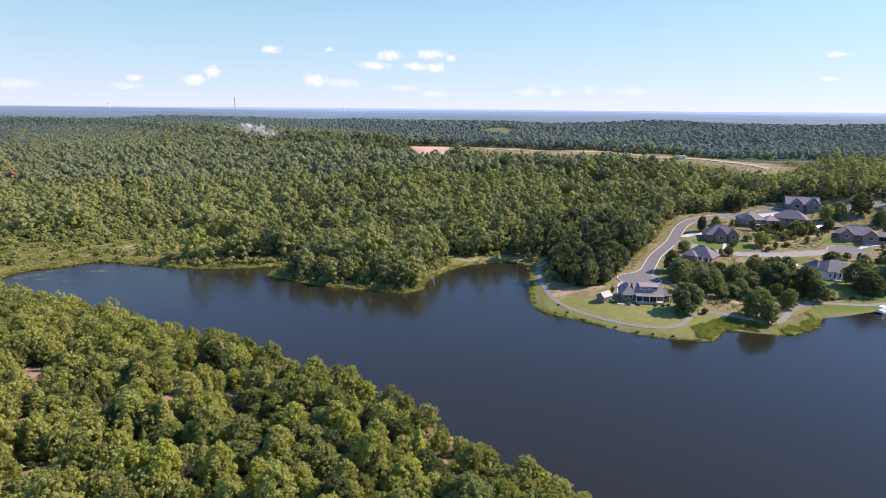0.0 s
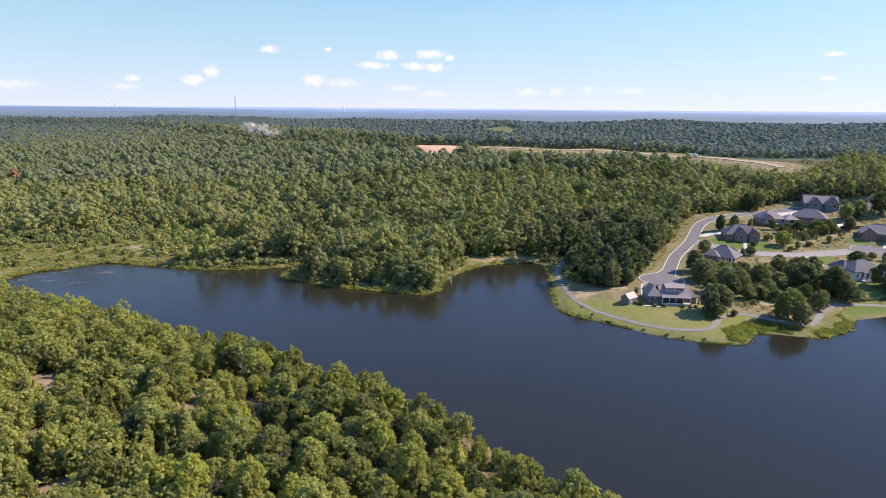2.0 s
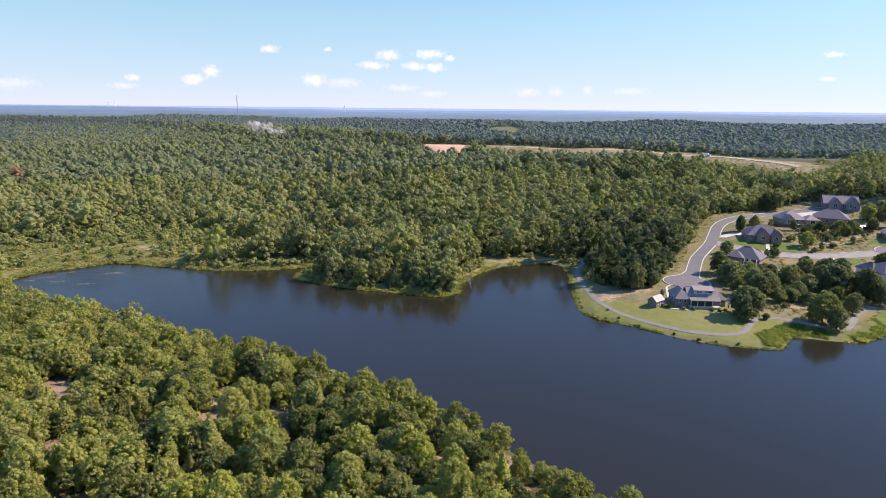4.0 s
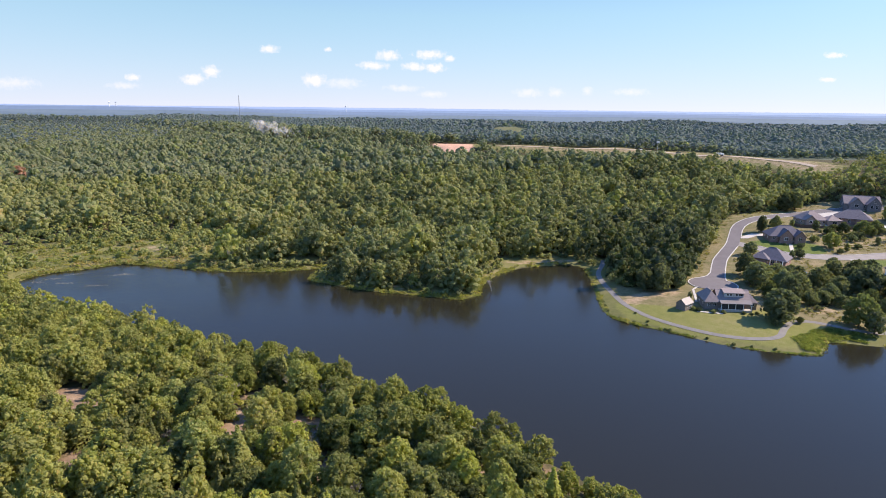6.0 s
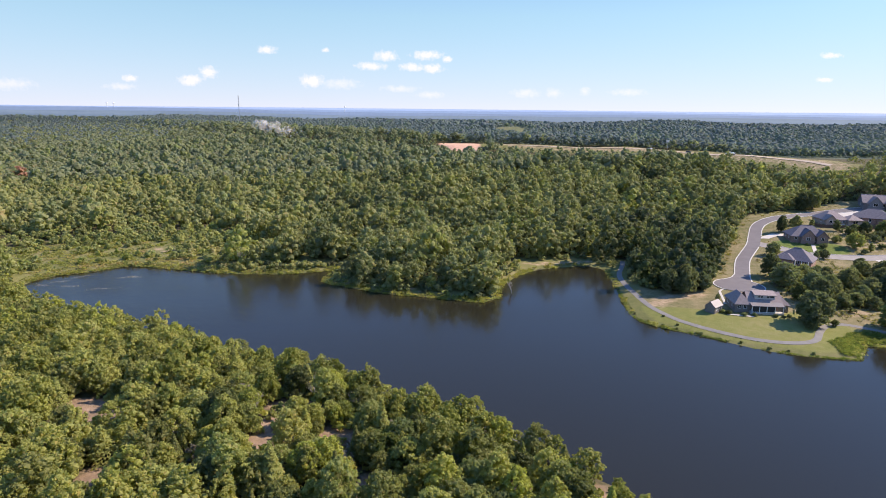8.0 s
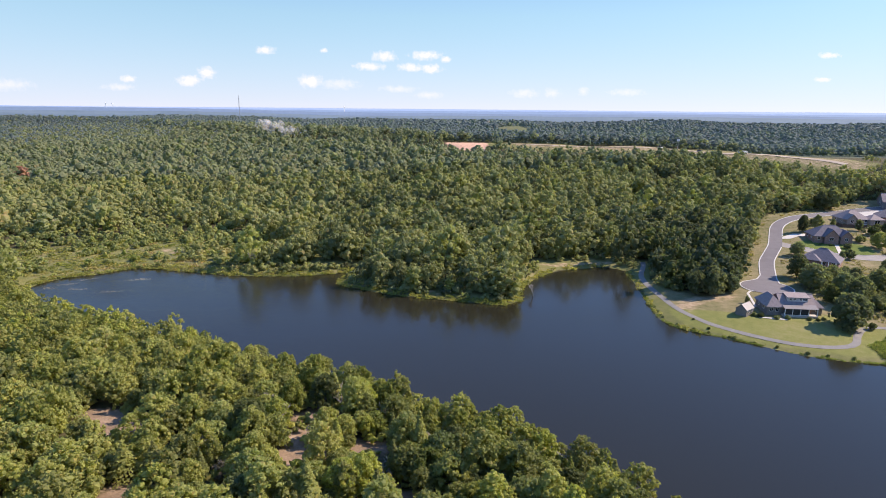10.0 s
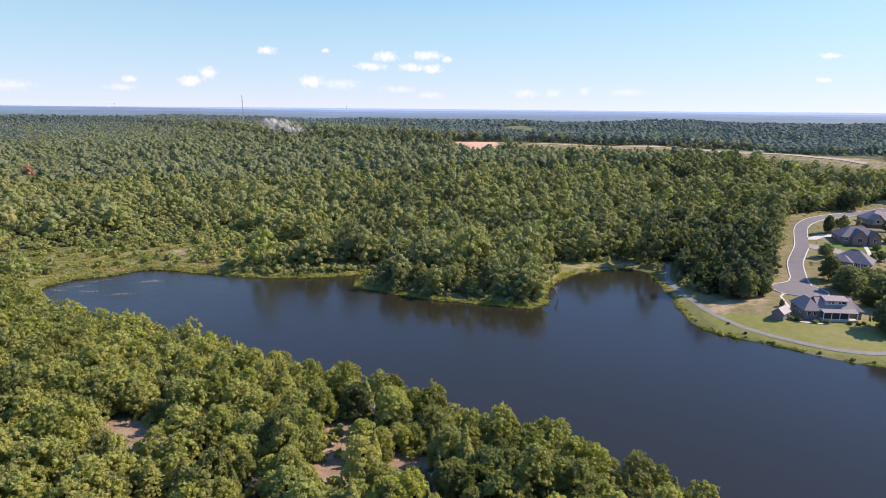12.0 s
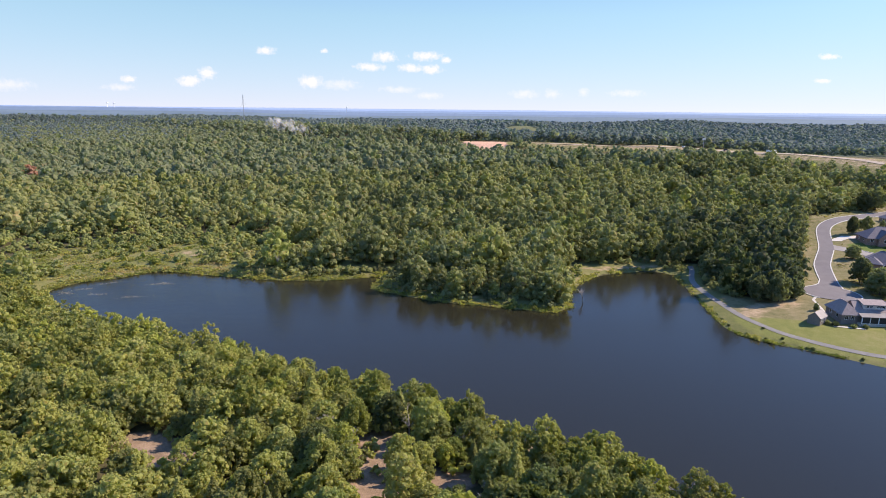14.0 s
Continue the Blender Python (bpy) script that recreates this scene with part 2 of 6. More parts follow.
M_BLUE = rough_surface("blue_tarpaulin", [(0.3, (0.03, 0.12, 0.32)), (0.7, (0.06, 0.2, 0.45))], 1.5, 0.6, 0.2, 0.02)
M_RUBBER = rough_surface("black_rubber", [(0.3, (0.015, 0.015, 0.015)), (0.7, (0.035, 0.035, 0.035))], 3.0, 0.8)
M_GLASS, _n, _l, _p = material("dark_window_glass")
_p.inputs["Base Color"].default_value, _p.inputs["Roughness"].default_value = (0.015, 0.018, 0.022, 1), 0.06
M_SCREEN = rough_surface("dark_porch_screen", [(0.3, (0.03, 0.03, 0.03)), (0.7, (0.06, 0.055, 0.05))], 2.0, 0.8)
M_LANE = rough_surface("worn_tan_road", [(0.3, (0.22, 0.196, 0.175)), (0.7, (0.31, 0.28, 0.25))], 0.4, 0.9, 0.2, 0.01)
M_DIRT_ROAD = rough_surface("pale_dirt_road", [(0.3, (0.36, 0.27, 0.19)), (0.7, (0.50, 0.41, 0.31))], 0.2, 0.95, 0.2, 0.02)
M_DULL_SIDING = rough_surface("taupe_siding", [(0.3, (0.17, 0.145, 0.13)), (0.7, (0.25, 0.215, 0.19))], 1.5, 0.75, 0.1, 0.01, 4)

# ---------------------------------------------------------------- plan of the lake and the land
FAR_SHORE = [(-193, 246), (-196, 254), (-192, 265), (-180, 272), (-171, 281), (-160, 281), (-145, 277), (-120, 271), (-100, 271), (-84, 275), (-76, 277),
             (-79, 262), (-70, 254), (-52, 245), (-34, 240), (-15, 235), (-9, 240), (-7, 252), (0, 267), (10, 279), (22, 285), (36, 288), (43, 282), (41, 262),
             (38, 238), (36, 221), (40, 212), (48, 206), (56, 200), (66, 192), (78, 187), (91, 185), (95, 190), (98, 195), (105, 195), (114, 192), (124, 193), (134, 199),
             (141, 208), (154, 212), (165, 216), (176, 220)]
EAST_SHORE = [(200, 226), (240, 222), (300, 190), (360, 120), (380, 20), (340, -80), (260, -120), (180, -90), (120, -10), (85, 32), (60, 62), (40, 85)]
NEAR_SHORE = [(23, 103), (10, 116), (2, 125), (-10, 138), (-27, 149), (-53, 167), (-80, 181), (-107, 196), (-135, 209), (-162, 219), (-184, 237)]


def smooth_line(pts, closed=False, step=3.0):
    """A Catmull-Rom line through the points of a plan, at even steps."""
    p = np.array(pts, float)
    n = len(p)
    out = []
    for i in range(n if closed else n - 1):
        a, b, c, d = ((p[(i + k) % n] for k in (-1, 0, 1, 2)) if closed else (p[min(max(i + k, 0), n - 1)] for k in (-1, 0, 1, 2)))
        m = max(1, int(np.linalg.norm(c - b) / step))
        for s in np.arange(m) / m:
            out.append(0.5 * (2 * b + (c - a) * s + (2 * a - 5 * b + 4 * c - d) * s * s + (3 * b - a - 3 * c + d) * s ** 3))
    if not closed:
        out.append(p[-1])
    return np.array(out)


def line_distance(pts, line, closed=False):
    a = line
    b = np.roll(line, -1, 0) if closed else line[1:]
    a = a if closed else a[:-1]
    best = np.full(len(pts), 1e9)
    for s, e in zip(a, b):
        v = e - s
        t = np.clip(((pts - s) @ v) / max(v @ v, 1e-9), 0, 1)
        best = np.minimum(best, np.hypot(*(pts - s - t[:, None] * v).T))
    return best


def inside(pts, poly):
    x, y = pts[:, 0], pts[:, 1]
    hit = np.zeros(len(pts), bool)
    for (x0, y0), (x1, y1) in zip(poly, np.roll(poly, -1, 0)):
        if y0 != y1:
            hit ^= ((y0 > y) != (y1 > y)) & (x < (x1 - x0) * (y - y0) / (y1 - y0) + x0)
    return hit


LAKE = smooth_line(FAR_SHORE + EAST_SHORE + NEAR_SHORE, True, 4.0)
NEAR_LINE = smooth_line(NEAR_SHORE + [(-200, 250), (-330, 330)], False, 12.0)
NEAR_LINE = np.vstack([[(500, -150), (120, -10), (60, 62)], NEAR_LINE])


def wave(x, y, size, seed=0.0):
    """Soft rolling relief between -1 and 1."""
    k = 6.283 / size
    return (np.sin(k * (x + 0.37 * y) + seed) + np.sin(k * 1.31 * (0.83 * y - 0.41 * x) + 2.1 * seed + 1) + np.sin(k * 0.77 * (0.6 * x + 0.9 * y) + 0.7 * seed + 4)) / 3


def stepped(a, b, v):
    t = np.clip((v - a) / (b - a), 0, 1)
    return t * t * (3 - 2 * t)


def shore_distance(pts):
    d = np.full(len(pts), 400.0)
    near = (np.abs(pts[:, 0]) < 700) & (pts[:, 1] > -500) & (pts[:, 1] < 800)
    q = pts[near]
    dd = line_distance(q, LAKE, True)
    d[near] = np.where(inside(q, LAKE), -dd, dd)
    return d


def ridge_line(x):
    return 575 - 0.2 * np.clip(x + 20, 0, 210) - 1.6 * np.clip(x - 190, 0, 70) + 1.0 * np.clip(-x - 20, 0, 700)


def height(pts):
    """Height of the land: a bank before the lake, a long slope to a ridge behind it, then valleys and far hills."""
    pts = np.asarray(pts, float).reshape(-1, 2)
    x, y = pts.T
    d = shore_distance(pts)
    land = np.clip(d, 0, None)
    lip = 0.7 * (1 - np.exp(-land / 3.0)) + 0.5 * (1 - np.exp(-land / 12.0))
    # the bank before the lake
    south = stepped(-8, 8, np.interp(x, NEAR_LINE[::-1, 0], NEAR_LINE[::-1, 1]) - y + 4)
    bank = 9.5 * (1 - np.exp(-land / 75.0)) + 0.5 * wave(x, y, 34, 1) * stepped(4, 25, land)
    # the slope and ridge behind it
    y0 = 290 + 0.5 * np.clip(-x - 50, 0, 500)
    yr = ridge_line(x)
    r = np.hypot(x, y)
    beyond = stepped(28, 280, y - yr)
    slope = 4.2 * (1 - np.exp(-land / 70.0)) + 23 * np.clip((y - y0) / (yr - 35 - y0), 0, 1) ** 1.5 + (10 - 6.0 * stepped(30, 230, x)) * stepped(-38, 12, y - yr)
    slope += 3.2 * stepped(85, 150, x) * stepped(245, 325, y)
    slope += 0.6 * wave(x, y, 60, 3) * stepped(20, 60, land)
    valley = 20 + 9 * wave(x, y, 900, 2.2) + 4 * wave(x, y, 380, 5)
    slope = slope * (1 - beyond) + valley * beyond
    slope += 13 * np.exp(-((x - 122) / 85) ** 2 - ((y - 1350) / 95) ** 2)
    far = stepped(2300, 4900, r)
    slope = slope * (1 - far) + (28 + 4 * wave(x, y, 1500, 1.1)) * far
    z = lip + bank * south + slope * (1 - south)
    z = np.where(d < 0, np.maximum(-2.5, d * 0.22), z)
    return z


def ground_z(x, y):
    return float(height([(x, y)])[0])


def spread(lo, hi, step, ends, grow=1.22):
    core = list(np.arange(lo, hi + 0.1, step))
    for sign in (-1, 1):
        v, s = (lo, step) if sign < 0 else (hi, step)
        while abs(v) < ends:
            s *= grow
            v += sign * s
            core.append(v)
    return np.array(sorted(core))


def mesh_from(name, verts, faces, mat=None, smooth=False):
    me = bpy.data.meshes.new(name)
    me.from_pydata([tuple(v) for v in verts], [], [tuple(f) for f in faces])
    if mat:
        me.materials.append(mat)
    if smooth:
        me.polygons.foreach_set("use_smooth", [True] * len(me.polygons))
    me.update()
    return me


# roads and paths of the plan
ROAD = [(87.6, 248), (94.1, 261), (100.6, 274.3), (106.3, 285), (113.2, 294.8), (122.4, 307.8), (131, 323), (138.2, 335.4), (145.2, 343.3), (156, 350.6), (171, 357.4), (184, 362.6), (200, 366), (222, 366), (245, 360), (275, 350), (300, 346)]
ROAD_TWO = [(124.5, 311), (130, 301), (137, 291), (148, 287.5), (160, 286.5), (175, 287.5), (190, 291), (199, 293)]
LAKE_PATH = [(53.6, 291), (51.6, 284.5), (46.4, 271.5), (44.6, 259), (44.2, 245), (44.6, 227.5), (47.8, 216.5), (53, 209.5), (60, 202.8), (67, 197.6), (74, 195), (80.5, 194.7), (85, 196.6), (90, 203), (96, 208.5), (103, 209),
             (112, 203), (120, 200), (127, 206), (136, 216), (145, 221), (156, 222), (168, 222), (185, 226), (215, 232)]
HIGHWAY = [(22, 581), (60, 570), (130, 552), (175, 536), (205, 512), (222, 488), (234, 464), (242, 440)]
CLEARING = np.array([(28, 175), (36, 225), (47, 250), (58, 245), (71, 245), (82, 261), (92, 281), (103, 298.5), (115, 316.5), (127, 335), (134, 348), (146, 358), (170, 368), (190, 376), (214, 382), (236, 376), (256, 368), (275, 362),
                     (262, 330), (262, 280), (255, 225), (200, 180), (90, 170)], float)
ROAD_LINE, ROAD_TWO_LINE, PATH_LINE, HIGHWAY_LINE = smooth_line(ROAD), smooth_line(ROAD_TWO), smooth_line(LAKE_PATH, False, 2.0), smooth_line(HIGHWAY, False, 8.0)
LAWNS = [np.array(p, float) for p in (
    [(40, 230), (42, 214), (60, 198), (80, 189), (95, 188), (108, 196), (100, 214), (92, 220), (72, 215), (62, 222)],
    [(133, 312), (142, 314), (150, 304), (150, 291), (143, 290), (136, 294)],
    [(150, 304), (157, 310), (164, 303), (161, 293), (151, 290)],
    [(166, 247), (180, 249), (190, 236), (180, 226), (150, 223.5), (140, 212), (158, 215), (178, 222), (174, 230), (158, 234)],
    [(171, 284), (183, 284), (179, 276), (170, 273)],
    [(112, 268), (128, 266), (132, 258), (116, 256)],
    [(203, 308), (208, 316), (220, 300), (214, 299)])]


def soft_inside(pts, poly, soft=2.0):
    d = line_distance(pts, poly, True)
    return np.clip(0.5 + np.where(inside(pts, poly), d, -d) / (2 * soft), 0, 1)


# far pastures: centre and half widths
PASTURES = ((118, 1270, 34, 85),)

# bare patches of earth within the bank's scrub
GAPS = np.array([(-65, 132), (-65.5, 150), (-52.5, 137), (-104.5, 143), (-109, 145), (-99.5, 140.5), (-44.3, 118), (-90, 118), (-18.5, 120), (-4, 119.6), (-2, 111), (-57.3, 105.6), (-76, 99.2), (-65.4, 140.5), (-177, 221)], float)
GAP_SIZE = np.array([3.7, 2.8, 2.6, 3.6, 2.6, 2.8, 2.8, 2.8, 2.6, 1.8, 1.6, 2.6, 2.8, 2.0, 2.4])


def build_ground():
    xs, ys = spread(-232, 302, 2.8, 5200), spread(80, 420, 2.8, 5200)
    ys = np.array(sorted(set(np.round(np.concatenate([ys, np.arange(428, 720, 8.0), np.arange(1120, 1560, 22.0)]), 2))))
    gx, gy = np.meshgrid(xs, ys)
    pts = np.stack([gx.ravel(), gy.ravel()], 1)
    z = height(pts)
    nx, ny = len(xs), len(ys)
    i = np.arange(nx * ny).reshape(ny, nx)
    faces = np.stack([i[:-1, :-1], i[:-1, 1:], i[1:, 1:], i[1:, :-1]], -1).reshape(-1, 4)
    me = mesh_from("ground", np.c_[pts, z], faces, None, True)
    x, y = pts.T
    d = shore_distance(pts)
    near = (np.abs(x) < 420) & (y > 0) & (y < 760)
    lawn, grass, dirt, red = (np.zeros(len(pts)) for _ in range(4))
    q = pts[near]
    for poly in LAWNS[1:]:
        lawn[near] = np.maximum(lawn[near], soft_inside(q, poly, 3.0))
    grass[near] = soft_inside(q, CLEARING, 5.0)
    grass = np.maximum(grass, np.where((d > 0) & (y > 175), np.clip(1.5 - d / 16.0, 0, 1), 0))
    marsh = np.clip(1 - line_distance(q, np.array([(-190, 285), (-165, 300), (-120, 284)], float)) / 55, 0, 1) * 1.6
    grass[near] = np.maximum(grass[near], np.clip(marsh, 0, 1))
    bare = np.clip(1.5 - line_distance(q, np.array([(47, 229), (54, 236), (66, 239)], float)) / 5.0, 0, 1)
    for a, b, s in (((8, 287), (38, 293), 3.5), ((80, 268), (92, 280), 3.0), ((110, 217), (116, 221), 3.6), ((-168, 306), (-160, 302), 4.0), ((-70, 259), (-35, 244.5), 2.0)):
        bare = np.maximum(bare, np.clip(1.4 - line_distance(q, np.array([a, b], float)) / s, 0, 1))
    dirt[near] = bare * 0.54
    lots = soft_inside(q, np.array([(158, 292), (168, 312), (172, 330), (196, 328), (214, 320), (206, 304), (190, 296)], float), 5.0)
    dirt[near] = np.maximum(dirt[near], lots * 0.42)
    rough_lot = soft_inside(q, CLEARING, 4.0) * stepped(4.5, 9.0, line_distance(q, LAKE, True)) * (1 - 0.45 * np.clip(1.3 - line_distance(q, ROAD_LINE) / 14, 0, 1))
    lot = np.zeros(len(pts))
    lot[near] = rough_lot
    strip = np.clip(1.5 - line_distance(q, HIGHWAY_LINE) / 20, 0, 1)
    grass[near] = np.maximum(grass[near], strip)
    dirt[near] = np.maximum(dirt[near], np.where(x[near] > 30, strip * 0.5, 0))
    red[near] = soft_inside(q, np.array([(-32, 600), (-30, 558), (0, 553), (5, 560), (7, 594)], float), 6.0)
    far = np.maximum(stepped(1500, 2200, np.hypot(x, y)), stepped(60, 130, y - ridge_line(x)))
    for cx, cy, rx, ry in PASTURES:
        field = np.clip(4 - 3.4 * np.hypot((x - cx) / rx, (y - cy) / ry), 0, 1)
        far, grass = far * (1 - 0.65 * field), np.maximum(grass, field)
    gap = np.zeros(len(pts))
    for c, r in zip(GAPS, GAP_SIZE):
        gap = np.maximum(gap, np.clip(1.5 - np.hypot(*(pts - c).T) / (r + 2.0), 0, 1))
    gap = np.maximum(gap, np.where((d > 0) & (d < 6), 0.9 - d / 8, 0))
    for name, v in (("wooded", far), ("bank", stepped(-10, 10, np.interp(x, NEAR_LINE[::-1, 0], NEAR_LINE[::-1, 1]) - y)), ("gap", gap), ("lot", lot), ("mown", soft_inside(pts, LAWNS[0], 3.0) * near), ("lawn", lawn), ("grass", grass), ("dirt", dirt), ("red", red)):
        me.attributes.new(name, "FLOAT", "POINT").data.foreach_set("value", v.astype(np.float32))
    m, n, l, p = material("ground")
    big, mid, fine = noise_node(n, l, 0.035), noise_node(n, l, 0.35, 5), noise_node(n, l, 3.0, 4, 0.75)

    def mask(name, edge=0.35):
        at = n.new("ShaderNodeAttribute")
        at.attribute_name = name
        v = maths(n, l, "ADD", at.outputs["Fac"], maths(n, l, "MULTIPLY_ADD", mid, edge * 2, -edge))
        return maths(n, l, "MULTIPLY_ADD", v, 4.0, -1.5, True)

    both = maths(n, l, "ADD", maths(n, l, "MULTIPLY", mid, 0.55), maths(n, l, "MULTIPLY", fine, 0.45))
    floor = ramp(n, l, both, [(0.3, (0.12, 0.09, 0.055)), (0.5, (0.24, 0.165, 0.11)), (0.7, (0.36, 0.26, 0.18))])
    # leaf litter under the trees, with their shade put into its dark colour
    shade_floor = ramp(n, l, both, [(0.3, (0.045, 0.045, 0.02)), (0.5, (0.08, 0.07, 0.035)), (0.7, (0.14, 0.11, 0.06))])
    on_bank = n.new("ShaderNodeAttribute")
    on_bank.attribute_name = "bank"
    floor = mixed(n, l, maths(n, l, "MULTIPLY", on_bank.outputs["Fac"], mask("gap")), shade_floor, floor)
    meadow = ramp(n, l, maths(n, l, "ADD", maths(n, l, "MULTIPLY", big, 0.5), maths(n, l, "MULTIPLY", both, 0.5)),
                  [(0.34, (0.095, 0.106, 0.036)), (0.48, (0.155, 0.153, 0.056)), (0.6, (0.212, 0.182, 0.082)), (0.7, (0.26, 0.192, 0.108))])
    turf = ramp(n, l, both, [(0.3, (0.075, 0.108, 0.022)), (0.5, (0.115, 0.148, 0.036)), (0.7, (0.16, 0.175, 0.052))])
    earth = ramp(n, l, both, [(0.3, (0.24, 0.165, 0.10)), (0.5, (0.34, 0.245, 0.155)), (0.7, (0.44, 0.34, 0.225))])
    clay = ramp(n, l, both, [(0.3, (0.46, 0.25, 0.16)), (0.5, (0.56, 0.34, 0.23)), (0.7, (0.64, 0.43, 0.31))])
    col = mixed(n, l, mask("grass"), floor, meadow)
    brushy = ramp(n, l, maths(n, l, "ADD", maths(n, l, "MULTIPLY", big, 0.3), maths(n, l, "MULTIPLY", both, 0.7)), [(0.36, (0.105, 0.100, 0.044)), (0.48, (0.178, 0.156, 0.074)), (0.58, (0.250, 0.200, 0.112)), (0.7, (0.32, 0.245, 0.155))])
    col = mixed(n, l, mask("lot"), col, brushy)
    col = mixed(n, l, mask("lawn", 0.2), col, turf)
    dryturf = ramp(n, l, maths(n, l, "ADD", maths(n, l, "MULTIPLY", big, 0.4), maths(n, l, "MULTIPLY", both, 0.6)), [(0.32, (0.122, 0.136, 0.036)), (0.5, (0.184, 0.184, 0.058)), (0.66, (0.25, 0.215, 0.098))])
    col = mixed(n, l, mask("mown", 0.2), col, dryturf)
    col = mixed(n, l, mask("dirt"), col, earth)
    col = mixed(n, l, mask("red", 0.2), col, clay)
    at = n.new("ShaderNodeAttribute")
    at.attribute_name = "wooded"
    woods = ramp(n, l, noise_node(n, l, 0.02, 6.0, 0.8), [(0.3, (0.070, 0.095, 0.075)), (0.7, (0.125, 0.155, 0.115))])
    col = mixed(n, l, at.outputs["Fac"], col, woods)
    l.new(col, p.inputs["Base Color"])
    p.inputs["Roughness"].default_value, p.inputs["Specular IOR Level"].default_value = 0.95, 0.1
    bumped(n, l, p, fine, 0.6, 0.25)
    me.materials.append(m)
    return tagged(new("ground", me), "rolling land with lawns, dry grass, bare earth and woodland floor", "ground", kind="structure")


build_ground()


def build_water():
    m, n, l, p = material("lake_water")
    p.inputs["Base Color"].default_value = (0.0185, 0.0170, 0.0105, 1)
    p.inputs["IOR"].default_value = 1.33
    gust = noise_node(n, l, 0.016, 3.0, 0.55, "Object", (1.0, 2.2, 1.0))
    l.new(maths(n, l, "MULTIPLY_ADD", gust, 0.20, 0.06), p.inputs["Roughness"])
    ripple = maths(n, l, "ADD", noise_node(n, l, 1.6, 3.0, 0.6), maths(n, l, "MULTIPLY", noise_node(n, l, 0.35, 2.0), 1.5))
    # the breeze ruffles the head of the lake more than the sheltered part
    where = n.new("ShaderNodeSeparateXYZ")
    l.new(n.new("ShaderNodeTexCoord").outputs["Object"], where.inputs[0])
    breeze = maths(n, l, "MULTIPLY_ADD", where.outputs[0], -0.008, -0.25, True)
    ripple = maths(n, l, "MULTIPLY", ripple, maths(n, l, "MULTIPLY_ADD", maths(n, l, "MULTIPLY", breeze, gust), 18.0, 1.0))
    bumped(n, l, p, ripple, 0.08, 0.12)
    v = [(-260, -170, 0), (430, -170, 0), (430, 320, 0), (-260, 320, 0)]
    me = mesh_from("water", v, [(0, 1, 2, 3)], m)
    return tagged(new("water", me), "calm dark lake water mirroring sky and shore trees", "water", kind="structure")


build_water()


def ribbon(line, half, lift, skip=0.0, widen=None):
    """A flat strip along a line of the plan, following the land; returns the bmesh and its two edge lines."""
    d = np.gradient(line, axis=0)
    d /= np.linalg.norm(d, axis=1)[:, None]
    side = np.c_[d[:, 1], -d[:, 0]]
    w = np.full(len(line), half) if widen is None else widen
    cols = [line + side * (w * k)[:, None] for k in (-1, -0.5, 0, 0.5, 1)]
    bm = bmesh.new()
    rows = []
    for c in cols:
        z = height(c) + lift
        rows.append([bm.verts.new((*p, h)) for p, h in zip(c, z)])
    for a, b in zip(rows[:-1], rows[1:]):
        for i in range(len(line) - 1):
            bm.faces.new((a[i], b[i], b[i + 1], a[i + 1]))
    return bm, cols[0], cols[-1]


def kerb_strip(line, width, lift, tall):
    """A raised kerb along a line: a real step with an outer and inner face."""
    d = np.gradient(line, axis=0)
    d /= np.maximum(np.linalg.norm(d, axis=1)[:, None], 1e-6)
    side = np.c_[d[:, 1], -d[:, 0]]
    bm = bmesh.new()
    prof = ((-width / 2, -0.3), (-width / 2, tall), (width / 2, tall), (width / 2, -0.3))
    rows = []
    z = height(line) + lift
    for o, h in prof:
        q = line + side * o
        rows.append([bm.verts.new((*p, zz + h)) for p, zz in zip(q, z)])
    for a, b in zip(rows[:-1], rows[1:]):
        for i in range(len(line) - 1):
            bm.faces.new((a[i], b[i], b[i + 1], a[i + 1]))
    return bm


def part(name, bm, mat, parent, label="", smooth=False):
    me = bpy.data.meshes.new(name)
    if isinstance(bm, bmesh.types.BMesh):
        bmesh.ops.recalc_face_normals(bm, faces=bm.faces)
        bm.to_mesh(me)
        bm.free()
    else:
        bpy.data.meshes.remove(me)
        me = bm
    if mat and not me.materials:
        me.materials.append(mat)
    if smooth:
        me.polygons.foreach_set("use_smooth", [True] * len(me.polygons))
    ob = new(name, me)
    ob.parent = parent
    return tagged(ob, label) if label else ob


def disc_line(cx, cy, r, a0, a1, n=24):
    a = np.radians(np.linspace(a0, a1, n))
    return np.c_[cx + r * np.cos(a), cy + r * np.sin(a)]


def flat_patch(outline, lift, name, mat, parent=None, label="", category="", kind=""):
    """A thin slab laid on the land, cut fine enough to follow it."""
    bm = bmesh.new()
    bm.faces.new([bm.verts.new((*p, 0)) for p in outline])
    bmesh.ops.triangulate(bm, faces=bm.faces)
    bmesh.ops.subdivide_edges(bm, edges=bm.edges, cuts=3, use_grid_fill=True)
    co = np.array([v.co[:2] for v in bm.verts])
    for v, z in zip(bm.verts, height(co)):
        v.co.z = z + lift
    for f in bm.faces:
        if f.normal.z < 0:
            f.normal_flip()
    me = bpy.data.meshes.new(name)
    bm.to_mesh(me)
    bm.free()
    me.materials.append(mat)
    ob = new(name, me)
    if parent:
        ob.parent = parent
    return tagged(ob, label, category, kind=kind)


